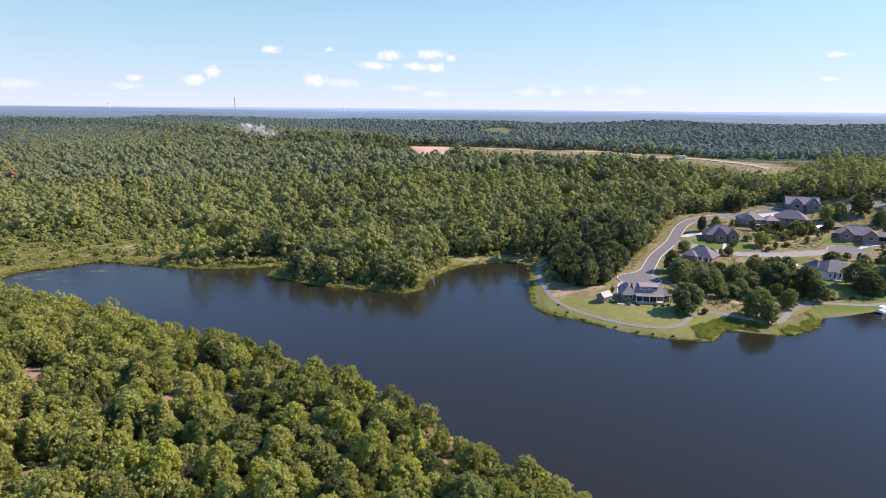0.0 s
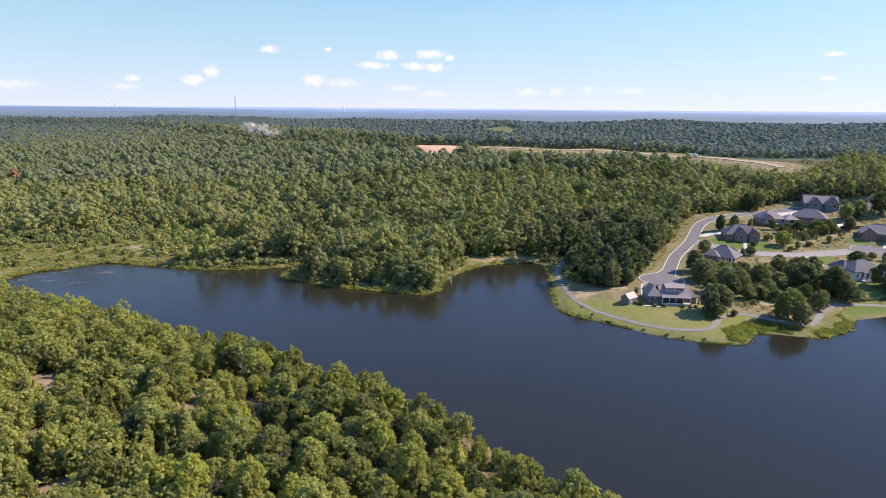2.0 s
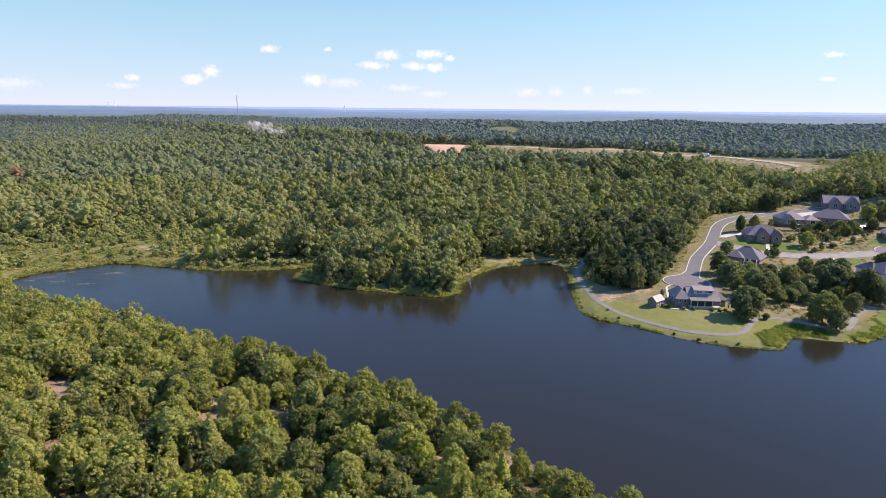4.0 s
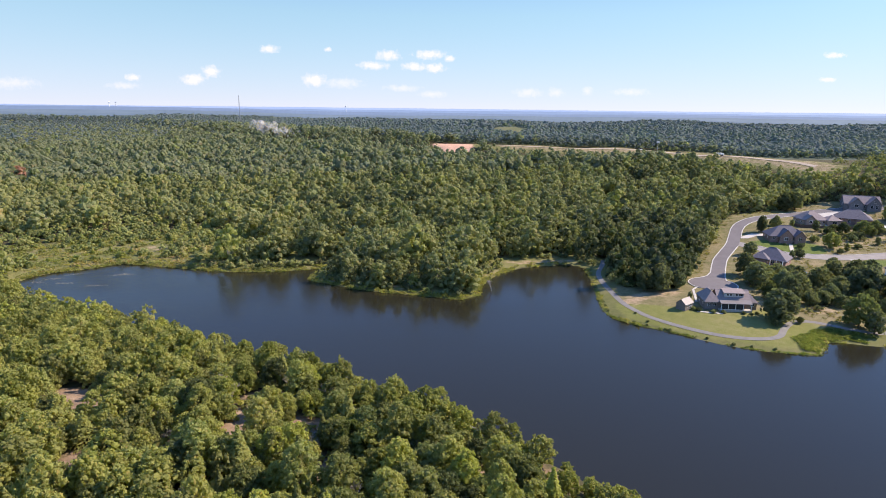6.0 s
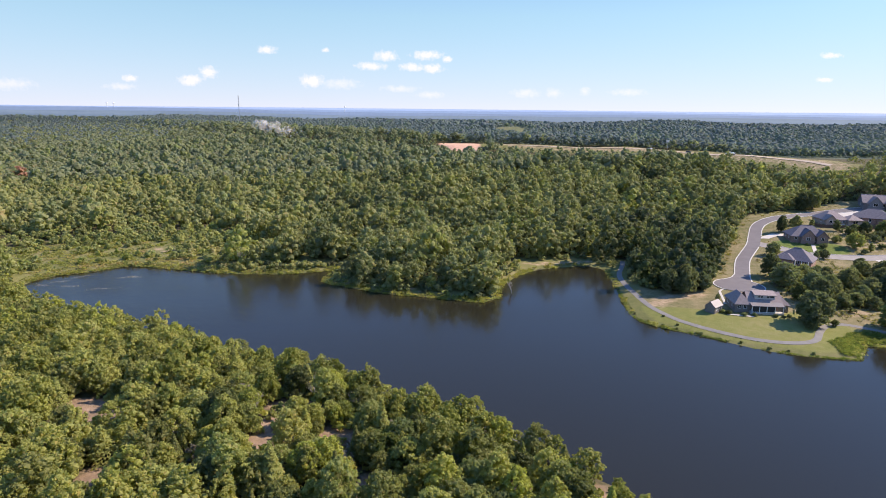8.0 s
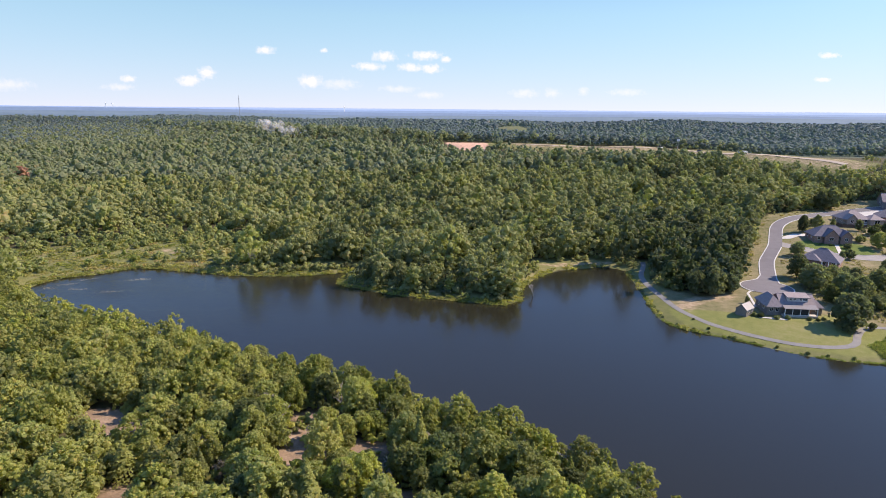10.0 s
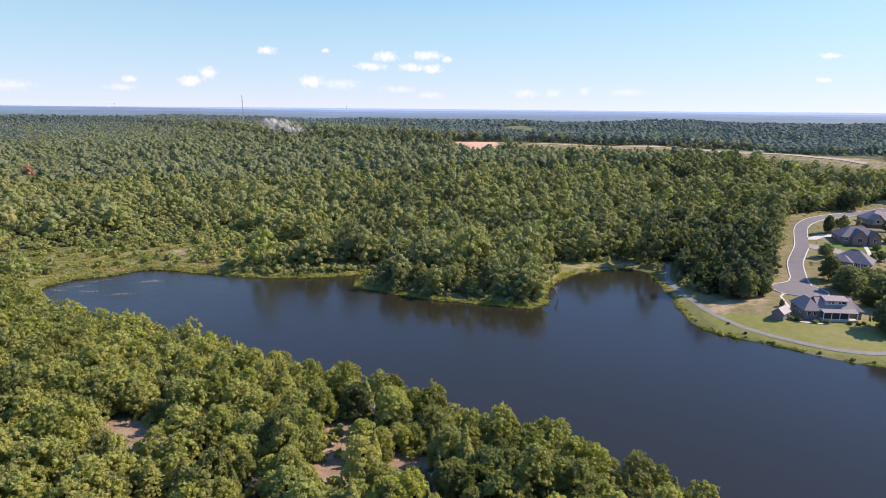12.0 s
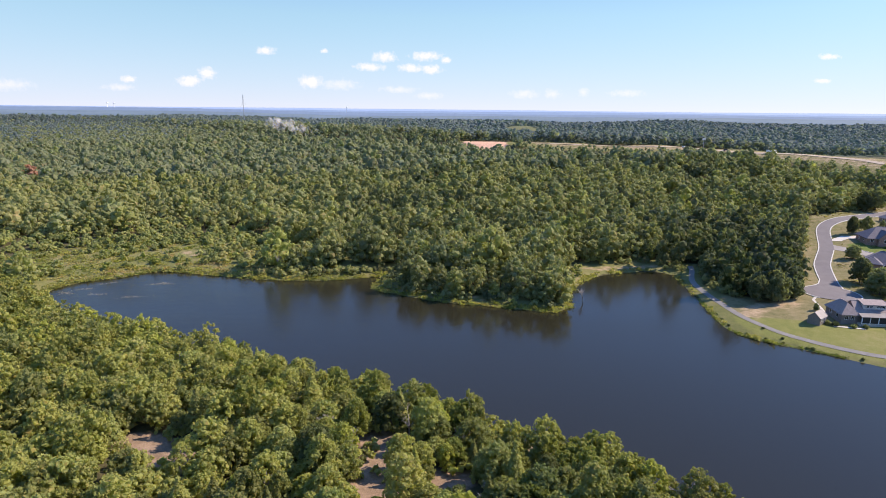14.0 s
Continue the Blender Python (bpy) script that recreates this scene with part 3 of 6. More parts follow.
def build_roads():
    L = ROAD_LINE
    bm, left, right = ribbon(L, 2.9, 0.16)
    road = part("road", bm, M_ASPHALT, None, "pale grey residential street ending in a turning bay")
    tagged(road, category="road", kind="structure")
    bay = (86.6, 248.6)
    flat_patch(disc_line(*bay, 9.1, 0, 360, 40)[:-1], 0.165, "turning_bay", M_ASPHALT, road)
    left, right = left[left[:, 1] > 263.0], right[right[:, 1] > 258.5]
    throat = [(89.4, 260.6), (87.4, 259.0), (84.6, 257.6)]
    flat_patch(np.array([tuple(left[0])] + throat + [(84, 254), (90, 252), (94.2, 254), tuple(right[0])]), 0.17, "turning_bay", M_ASPHALT, road)
    # the kerb runs round the bay and up both sides, lowered where the side street and the driveway leave
    rim = np.array(list(left[::-1]) + throat)
    part("kerb", kerb_strip(np.concatenate([rim, disc_line(*bay, 9.2, 108, 215)]), 0.42, 0.10, 0.13), M_CURB, road, "pale concrete kerb")
    rim = np.concatenate([disc_line(*bay, 9.2, -50, 33), right])
    shut = (line_distance(rim, ROAD_TWO_LINE) > 4.6) & (np.hypot(rim[:, 0] - 132.4, rim[:, 1] - 319.4) > 2.2)
    for run in np.split(np.arange(len(rim)), np.where(np.diff(shut.astype(int)) != 0)[0] + 1):
        if shut[run[0]] and len(run) > 2:
            part("kerb", kerb_strip(rim[run], 0.42, 0.10, 0.13), M_CURB, road, "pale concrete kerb")
    bm, left, right = ribbon(ROAD_TWO_LINE, 3.6, 0.11)
    road2 = tagged(part("road", bm, M_LANE, None, "pale tan side street with a round end"), category="road", kind="structure")
    flat_patch(disc_line(208, 293.5, 9.2, 0, 360, 40)[:-1], 0.12, "turning_bay", M_ASPHALT, road2)
    part("kerb", kerb_strip(disc_line(208, 293.5, 9.3, 10, 165), 0.4, 0.12, 0.13), M_CURB, road2)
    part("kerb", kerb_strip(left[3:], 0.4, 0.11, 0.13), M_CURB, road2)
    bm, _, _ = ribbon(PATH_LINE, 1.05, 0.07)
    tagged(part("path", bm, M_PATH, None, "grey concrete footpath curving along the lake shore"), category="path", kind="structure")
    bm, _, _ = ribbon(HIGHWAY_LINE, 1.9, 0.25)
    tagged(part("road", bm, M_DIRT_ROAD, None, "pale unfinished road along the cleared ridge"), category="road", kind="structure")


build_roads()

# ---------------------------------------------------------------- trees


def leaf_sprays(rng, centres, normals, size):
    """Small pointed leaf sprays, one triangle each: (n, 3, 3)."""
    n = len(centres)
    nn = normals / np.linalg.norm(normals, axis=1)[:, None]
    ref = rng.normal(size=(n, 3))
    u = np.cross(nn, ref)
    u /= np.linalg.norm(u, axis=1)[:, None]
    v = np.cross(nn, u)
    a = (size * rng.uniform(0.7, 1.5, n))[:, None]
    b = a * rng.uniform(0.55, 1.0, n)[:, None]
    return np.stack([centres + u * a, centres - u * a * 0.6 + v * b, centres - u * a * 0.55 - v * b], 1)


GOLD = 1.618034
ICO = np.array([(-1, GOLD, 0), (1, GOLD, 0), (-1, -GOLD, 0), (1, -GOLD, 0), (0, -1, GOLD), (0, 1, GOLD), (0, -1, -GOLD), (0, 1, -GOLD), (GOLD, 0, -1), (GOLD, 0, 1), (-GOLD, 0, -1), (-GOLD, 0, 1)]) / 1.902
ICO_FACES = np.array([(0, 11, 5), (0, 5, 1), (0, 1, 7), (0, 7, 10), (0, 10, 11), (1, 5, 9), (5, 11, 4), (11, 10, 2), (10, 7, 6), (7, 1, 8), (3, 9, 4), (3, 4, 2), (3, 2, 6), (3, 6, 8), (3, 8, 9), (4, 9, 5), (2, 4, 11), (6, 2, 10), (8, 6, 7), (9, 8, 1)])


def clumps(rng, centres, radii, rough=0.2, under=-0.55):
    """Rough-hewn masses of foliage, one for each lobe of a crown: (n, 3, 3)."""
    out = []
    for c, r in zip(centres, radii):
        turn = np.linalg.qr(rng.normal(size=(3, 3)))[0]
        turn *= np.sign(np.linalg.det(turn))
        v = ICO @ turn * (1 + rng.normal(0, rough, (12, 1))) * r * (1, 1, 0.9) + c
        t = v[ICO_FACES]
        n = np.cross(t[:, 1] - t[:, 0], t[:, 2] - t[:, 0])
        out.append(t[n[:, 2] > under * np.linalg.norm(n, axis=1)])
    return np.concatenate(out)


def lobe_plan(rng, lobes, radius, low, top, big=(0.30, 0.50)):
    """Lobes set in a spiral over an egg form, widest below the middle: centres and radii."""
    tall = top - low
    h = (np.arange(lobes) + 0.5) / lobes
    a = np.arange(lobes) * 2.4 + rng.uniform(0, 6.28) + rng.normal(0, 0.3, lobes)
    form = np.sin(np.pi * (0.20 + 0.74 * h)) ** 0.7
    r = radius * rng.uniform(*big, lobes) * (0.72 + 0.28 * form)
    reach = np.clip(radius * form * rng.uniform(0.75, 1.05, lobes) - r * 0.6, 0, None)
    c = np.stack([reach * np.cos(a), reach * np.sin(a), low + r * 0.6 + (tall - r * 1.5) * h], 1)
    c[-1, :2] *= 0.3
    return c, r


def crown(rng, leaves, size, radius, low, top, lobes, wild=1.1, core=0.80, big=(0.16, 0.30), sprig=6):
    """A full, uneven crown: lobes round a dense core, clad in sprigs of leaves, with clefts between them."""
    lobes = max(6, int(lobes * 2.2))
    c, r = lobe_plan(rng, lobes, radius, low, top, big)
    many = max(1, leaves // sprig)
    pick = rng.choice(lobes, many * 2, p=r ** 2 / (r ** 2).sum())
    way = rng.normal(size=(many * 2, 3))
    way /= np.linalg.norm(way, axis=1)[:, None]
    way[:, 2] = np.where(way[:, 2] < -0.35, -way[:, 2], way[:, 2])
    p = c[pick] + way * (r[pick] * rng.uniform(0.88, 1.16, many * 2))[:, None] * (1, 1, 0.92)
    deep = np.min(np.linalg.norm((p[:, None] - c[None]) / r[None, :, None], axis=2), axis=1)
    order = np.argsort(-deep + rng.uniform(0, 0.3, len(deep)))[:many]
    p, way = np.repeat(p[order], sprig, 0), np.repeat(way[order], sprig, 0)
    # each sprig is a small round tuft of leaves that faces outwards
    tuft = rng.normal(size=p.shape)
    tuft = tuft / np.linalg.norm(tuft, axis=1)[:, None] + way * 0.55 + (0, 0, 0.15)
    tuft /= np.linalg.norm(tuft, axis=1)[:, None]
    p = p + tuft * (size * 1.05 * rng.uniform(0.4, 1.4, len(p)))[:, None]
    q = leaf_sprays(rng, p, tuft + rng.normal(size=p.shape) * wild * 0.5, size)
    out = np.cross(q[:, 1] - q[:, 0], q[:, 2] - q[:, 0])
    flip = (out * tuft).sum(1) < 0
    q[flip] = q[flip][:, ::-1]
    return np.concatenate([q, clumps(rng, c, r * core, 0.12)]), c


def wood_crown(seed, lobes, radius, low, top, sprays, size, rough=0.2, big=(0.32, 0.52), under=-0.3):
    """A tree of a wood seen from some way off: foliage masses with leaf sprays standing out of them."""
    rng = np.random.default_rng(seed)
    c, r = lobe_plan(rng, lobes, radius, low, top, big)
    q = [clumps(rng, c, r, rough, under)]
    if sprays:
        pick = rng.integers(0, lobes, sprays)
        way = rng.normal(size=(sprays, 3))
        way[:, 2] = np.abs(way[:, 2]) * 1.2
        way /= np.linalg.norm(way, axis=1)[:, None]
        q.append(leaf_sprays(rng, c[pick] + way * (r[pick] * rng.uniform(0.95, 1.2, sprays))[:, None], way + rng.normal(size=way.shape) * 0.35, size))
    return np.concatenate(q)


def pine_crown(rng, leaves, size, radius, low, top):
    """Whorls of drooping boughs that narrow to the top."""
    h = rng.uniform(0, 1, leaves) ** 1.3
    tier = np.round(h * 9) / 9 + rng.normal(0, 0.018, leaves)
    a = np.round(rng.uniform(0, 9, leaves)) * 0.698 + rng.normal(0, 0.16, leaves) + tier * 5
    rr = radius * (1.05 - np.clip(tier, 0, 1)) * rng.uniform(0.25, 1.0, leaves) ** 0.6
    p = np.stack([rr * np.cos(a), rr * np.sin(a), low + (top - low) * tier - 0.12 * rr], 1)
    nn = np.stack([0.5 * np.cos(a), 0.5 * np.sin(a), np.full(leaves, 0.8)], 1) + rng.normal(size=p.shape) * 0.4
    return leaf_sprays(rng, p, nn, size), p[:6]


def spray_mesh(name, tris, mat, tones=None):
    n = len(tris)
    me = bpy.data.meshes.new(name)
    me.vertices.add(3 * n)
    me.vertices.foreach_set("co", np.ascontiguousarray(tris, np.float32).ravel())
    me.loops.add(3 * n)
    me.loops.foreach_set("vertex_index", np.arange(3 * n, dtype=np.int32))
    me.polygons.add(n)
    me.polygons.foreach_set("loop_start", np.arange(0, 3 * n, 3, dtype=np.int32))
    me.update(calc_edges=True)
    me.validate()
    if tones is not None:
        me.attributes.new("tone", "FLOAT", "FACE").data.foreach_set("value", np.asarray(tones, np.float32))
    me.materials.append(mat)
    return me


def stem(bm, a, b, ra, rb, sides=6):
    """A tapered round limb from a to b."""
    a, b = Vector(a), Vector(b)
    d = (b - a).normalized()
    u = d.orthogonal().normalized()
    v = d.cross(u)
    ring = []
    for p, r in ((a, ra), (b, rb)):
        ring.append([bm.verts.new(p + (u * math.cos(k * 6.2832 / sides) + v * math.sin(k * 6.2832 / sides)) * r) for k in range(sides)])
    for k in range(sides):
        bm.faces.new((ring[0][k], ring[0][(k + 1) % sides], ring[1][(k + 1) % sides], ring[1][k]))
    bm.faces.new(ring[1])


def trunk_mesh(name, rng, lobes, low, top, thick, bark):
    bm = bmesh.new()
    fork = Vector((rng.uniform(-0.3, 0.3), rng.uniform(-0.3, 0.3), low + (top - low) * 0.25))
    stem(bm, (0, 0, -0.4), (fork.x * 0.5, fork.y * 0.5, low * 0.6), thick * 1.25, thick * 0.9)
    stem(bm, (fork.x * 0.5, fork.y * 0.5, low * 0.6), fork, thick * 0.9, thick * 0.6)
    for c in lobes[:7]:
        stem(bm, fork - Vector((0, 0, rng.uniform(0, low * 0.3))), c, thick * 0.42, thick * 0.12, 5)
    bmesh.ops.recalc_face_normals(bm, faces=bm.faces)
    me = bpy.data.meshes.new(name)
    bm.to_mesh(me)
    bm.free()
    me.materials.append(bark)
    return me


def tree_kind(seed, leaves, size, radius, low, top, lobes, mat, label, pine=False, thick=0.2, big=(0.16, 0.30)):
    """One tree with its parts: a tapered trunk with limbs, and a crown of leaf sprays."""
    rng = np.random.default_rng(seed)
    q, c = pine_crown(rng, leaves, size, radius, low, top) if pine else crown(rng, leaves, size, radius, low, top, lobes, big=big)
    root = new("tree")
    root.empty_display_size = 0.5
    tagged(root, label, "tree")
    trunk = new("trunk", trunk_mesh("trunk", rng, c if not pine else np.array([(0, 0, top)]), low, top, thick, M_BARK))
    trunk.parent = root
    leaf = new("crown", spray_mesh("crown", q, mat))
    leaf.parent = root
    return root


def turned(x, y, z, angle, sx, sz):
    return Matrix.Translation((x, y, z)) @ Matrix.Rotation(angle, 4, "Z") @ Matrix.Diagonal((sx, sx, sz, 1))


def scatter(rng, x0, x1, y0, y1, gap, jitter=0.42):
    gx, gy = np.meshgrid(np.arange(x0, x1, gap), np.arange(y0, y1, gap))
    gx = gx + (np.arange(gx.shape[0]) % 2)[:, None] * gap / 2
    p = np.stack([gx.ravel(), gy.ravel()], 1)
    return p + rng.uniform(-jitter, jitter, p.shape) * gap


def joined(protos, pts, z, rng, scale, squash=(0.85, 1.2), tones=None, choose=None):
    """All trees of one wood in one array, each turned and scaled by itself."""
    sprays, tone = [], []
    pick = rng.integers(0, len(protos), len(pts)) if choose is None else choose
    tones = rng.uniform(0, 1, len(pts)) if tones is None else tones
    for k, q in enumerate(protos):
        s = np.where(pick == k)[0]
        if not len(s):
            continue
        a = rng.uniform(0, 6.283, len(s))
        sc = scale[s] if isinstance(scale, np.ndarray) else rng.uniform(*scale, len(s))
        ca, sa = np.cos(a) * sc, np.sin(a) * sc
        zz = sc * rng.uniform(*squash, len(s))
        x = q[None, ..., 0] * ca[:, None, None] - q[None, ..., 1] * sa[:, None, None] + pts[s, 0][:, None, None]
        y = q[None, ..., 0] * sa[:, None, None] + q[None, ..., 1] * ca[:, None, None] + pts[s, 1][:, None, None]
        h = q[None, ..., 2] * zz[:, None, None] + z[s][:, None, None]
        sprays.append(np.stack([x, y, h], -1).reshape(-1, 3, 3))
        tone.append(np.repeat(tones[s], len(q)))
    return np.concatenate(sprays), np.concatenate(tone)


def with_trunk(q, low, thick):
    """Adds a plain three-sided trunk, to a crown of a wood."""
    out = [q]
    for k in range(3):
        a, b = k * 2.094, (k + 1) * 2.094
        out.append(np.array([[(thick * math.cos(a), thick * math.sin(a), -0.5), (thick * math.cos(b), thick * math.sin(b), -0.5), (0, 0, low * 1.6)]]))
    return np.concatenate(out)


def wood(name, label, protos, pts, mat, rng, scale, squash=(0.85, 1.2), tones=None, z=None):
    z = height(pts) if z is None else z
    q, t = joined(protos, pts, z, rng, scale, squash, tones)
    return tagged(new(name, spray_mesh(name, q, mat, t)), label, "woodland", kind="stuff")




def build_bank():
    rng = np.random.default_rng(11)
    kinds = []
    for k in range(9):
        kinds.append(tree_kind(100 + k, 3000, 0.19, 2.7 + 0.13 * k, 1.0, 6.0 + 0.5 * (k * 4 % 9), 20 + k % 4, M_LEAF_NEAR if k < 5 else M_LEAF_SHORE, "leafy yellow green scrub oak with a broad uneven crown" if k < 5 else "scrub oak with dense crown and darkened leaves near the water"))
    for k in range(2):
        kinds.append(tree_kind(130 + k, 2200, 0.27, 2.7, 1.2, 9.6, 0, M_LEAF_NEAR, "dark green pine with drooping boughs among scrub oaks", True))
    for k in range(2):
        kinds.append(tree_kind(140 + k, 800, 0.17, 2.1, 0.5, 4.6, 8, M_LEAF_GREY, "withered grey brown bush among green scrub oaks"))
    pts = scatter(rng, -235, 44, 80, 262, 3.7)
    d = shore_distance(pts)
    south = np.interp(pts[:, 0], NEAR_LINE[::-1, 0], NEAR_LINE[::-1, 1]) - pts[:, 1]
    ok = (d > np.where(pts[:, 0] > -6, 3.2, 2.6)) & (south > 2)
    ok &= pts[:, 1] > 82
    ok &= pts[:, 0] > -75 - 0.85 * (pts[:, 1] - 40) + 20
    for g, r in zip(GAPS, GAP_SIZE):
        ok &= (np.hypot(*(pts - g).T) > r + 1.0) & (np.hypot(*(pts - g - (0.6, -r - 1.4)).T) > r * 0.8 + 1.7) & (np.hypot(*(pts - g - (r + 1.6, 0.4)).T) > r * 0.5 + 1.2) & (np.hypot(*(pts - g - (r + 4.6, 1.2)).T) > 1.9)
    pts = pts[ok]
    z = height(pts)
    shore_size = 1 - (0.10 + 0.06 * stepped(-30, -8, pts[:, 0])) * stepped(24, 4, shore_distance(pts))
    order = np.argsort(line_distance(pts, np.array([(-8, 90), (-66, 134)], float)))
    near, mid, rest = order[:272], order[272:720], order[720:]
    # share of darkened trees, growing towards the water and to the right
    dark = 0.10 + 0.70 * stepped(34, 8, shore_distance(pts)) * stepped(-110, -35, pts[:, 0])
    used = {}
    for i in near:
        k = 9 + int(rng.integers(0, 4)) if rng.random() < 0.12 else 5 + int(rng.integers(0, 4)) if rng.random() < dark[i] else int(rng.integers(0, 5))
        s = rng.choice([0.55, 0.68, 0.80, 0.92, 1.08]) * rng.uniform(0.92, 1.08) * shore_size[i]
        if k not in used:
            used[k] = True
            kinds[k].matrix_basis = turned(*pts[i], z[i] - 0.1, rng.uniform(0, 6.28), s, s * rng.uniform(0.9, 1.15))
            tagged(kinds[k], group="trees of the near bank")
        else:
            o = copy_thing(kinds[k], turned(*pts[i], z[i] - 0.1, rng.uniform(0, 6.28), 1, 1))
            o.matrix_basis = turned(*pts[i], z[i] - 0.1, rng.uniform(0, 6.28), s, s * rng.uniform(0.9, 1.15))
    for group, leaves, size in ((mid, 1080, 0.25), (rest, 420, 0.32)):
        protos = []
        for k in range(10):
            r = np.random.default_rng(160 + k)
            protos.append(with_trunk(crown(r, leaves, size, 2.8 + 0.11 * k, 1.0, 6.0 + 0.45 * (k * 3 % 10), 16 if leaves > 500 else 8)[0], 3.0, 0.18))
        if leaves > 500:
            protos.append(with_trunk(pine_crown(np.random.default_rng(175), leaves, size, 3.2, 1.0, 8.0)[0], 3.0, 0.18))
        wood("bank_woodland", "dense green scrub oaks covering the near bank", protos, pts[group], M_LEAF_BANK, rng, rng.uniform(0.58, 1.06, len(group)) * shore_size[group], tones=np.clip(rng.uniform(0, 1, len(group)) - 0.5 * dark[group], 0, 1))
    # undergrowth between the trees
    low = scatter(rng, -235, 40, 82, 262, 3.2)
    d = shore_distance(low)
    south = np.interp(low[:, 0], NEAR_LINE[::-1, 0], NEAR_LINE[::-1, 1]) - low[:, 1]
    ok = (d > 1.0) & (south > 1) & (low[:, 0] > -75 - 0.85 * (low[:, 1] - 40) + 20)
    for g, r in zip(GAPS, GAP_SIZE):
        ok &= (np.hypot(*(low - g).T) > r * 0.95)
    low = low[ok]
    bush = [wood_crown(190 + k, 3, 1.3, 0.0, 1.7, 16, 0.4) for k in range(5)]
    wood("undergrowth", "low green brush under the bank's scrub oaks", bush, low, M_LEAF_BANK, rng, (0.6, 1.3))


def build_hill():
    rng = np.random.default_rng(23)
    pts = scatter(rng, -800, 480, 226, 760, 5.5)
    d = shore_distance(pts)
    south = np.interp(pts[:, 0], NEAR_LINE[::-1, 0], NEAR_LINE[::-1, 1]) - pts[:, 1]
    r = pts[:, 1]
    yr = ridge_line(pts[:, 0])
    ok = (d > np.where((pts[:, 0] > -80) & (pts[:, 0] < -8) & (pts[:, 1] < 266), 3.8, np.where((np.abs(pts[:, 0] - 16) < 26) & (pts[:, 1] > 250) & (pts[:, 1] < 300), 10.0, 7.0))) & (south < 0) & (pts[:, 0] > -62 - 0.78 * (pts[:, 1] - 30)) & (pts[:, 0] < 12 + 0.79 * pts[:, 1]) & (r < yr + 24)
    ok &= ~inside(pts, CLEARING)
    ok &= (line_distance(pts, HIGHWAY_LINE) > 16) & ~inside(pts, np.array([(-36, 604), (-34, 556), (2, 548), (8, 556), (10, 600)], float))
    ok &= line_distance(pts, np.array([(196, 500), (216, 472), (226, 452)], float)) > 13
    marsh = line_distance(pts, np.array([(-225, 282), (-200, 288), (-172, 297)], float))
    ok &= marsh > 17 + 8 * wave(pts[:, 0], pts[:, 1], 26, 2)
    ok &= (pts[:, 0] > -86) | (d > 8.5)
    ok &= line_distance(pts, np.array([(8, 287), (36, 293)], float)) > 6
    # open meadow at the root of the wooded point
    ok &= line_distance(pts, np.array([(-86, 283), (-70, 268)], float)) > 6
    ok &= line_distance(pts, np.array([(-8, 236), (-4, 252), (2, 268)], float)) > 6
    ok &= (line_distance(pts, PATH_LINE) > 5) & (np.hypot(pts[:, 0] - 51.5, pts[:, 1] - 263) > 7)
    pts, d, marsh = pts[ok], d[ok], marsh[ok]
    scrub = (marsh + 14 * wave(pts[:, 0], pts[:, 1], 40, 3) + rng.uniform(-22, 22, len(pts)) < 62) & (pts[:, 1] > 262)
    size = rng.choice([0.62, 0.78, 0.88, 1.0, 1.28], len(pts)) * rng.uniform(0.92, 1.08, len(pts))
    px, py = pts.T
    tone = rng.uniform(0, 1, len(pts)) * 0.62 + 0.16 + 0.20 * stepped(-30, -220, px) * stepped(470, 360, py) + 0.06 - 0.50 * np.exp(-((px - 82) / 34) ** 2 - ((py - 290) / 44) ** 2) - 0.30 * np.exp(-((px - 62) / 26) ** 2 - ((py - 262) / 26) ** 2)
    tone += 0.12 * wave(px, py, 75, 2) + 0.16 * stepped(190, 240, px) - 0.05 * stepped(-140, 0, px)
    size[(px < -6) & (px > -90) & (py < 268)] *= 0.86
    protos = []
    for k in range(14):
        q = wood_crown(300 + k, 9, 3.4 + 0.09 * k, 2.0, 8.6 + 0.36 * (k * 5 % 14), 72, 0.42, 0.18, (0.28, 0.44))
        protos.append(with_trunk(q, 5.0, 0.2))
    near = (pts[:, 1] < 330) & ~scrub
    fine = []
    for k in range(10):
        q = crown(np.random.default_rng(340 + k), 330, 0.42, 3.9 + 0.1 * k, 0.3, 9.2 + 0.5 * (k * 3 % 10), 7, 0.6, 0.9, (0.26, 0.42), 5)[0]
        fine.append(with_trunk(q, 5.0, 0.22))
    wood("lakeside_woodland", "tall dark green broadleaf trees along the far shore", fine, pts[near], M_LEAF_HILL, rng, size[near], tones=tone[near])
    # smaller trees below the ridge road
    size *= 1 - 0.25 * stepped(-70, -30, pts[:, 1] - ridge_line(pts[:, 0])) * stepped(40, 10, pts[:, 1] - ridge_line(pts[:, 0]))
    size *= np.where(pts[:, 0] > 20, 0.48 + 0.52 * stepped(14, 60, line_distance(pts, HIGHWAY_LINE)), 1.0)
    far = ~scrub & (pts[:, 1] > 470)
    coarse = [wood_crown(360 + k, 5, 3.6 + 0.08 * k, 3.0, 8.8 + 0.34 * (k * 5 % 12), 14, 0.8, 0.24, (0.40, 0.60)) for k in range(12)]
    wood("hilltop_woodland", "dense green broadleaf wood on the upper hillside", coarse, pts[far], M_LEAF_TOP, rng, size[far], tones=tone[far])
    hill = ~near & ~scrub & ~far
    wood("hillside_woodland", "dense green broadleaf wood climbing the far hillside", protos, pts[hill], M_LEAF_HILL, rng, size[hill], tones=tone[hill])
    # brush along the edges of the wood
    e = scatter(rng, -130, 260, 228, 420, 2.7)
    de = shore_distance(e)
    edge = np.minimum(np.where(de > 0, de - 3, 99), np.where(inside(e, CLEARING), 99, line_distance(e, CLEARING, True)))
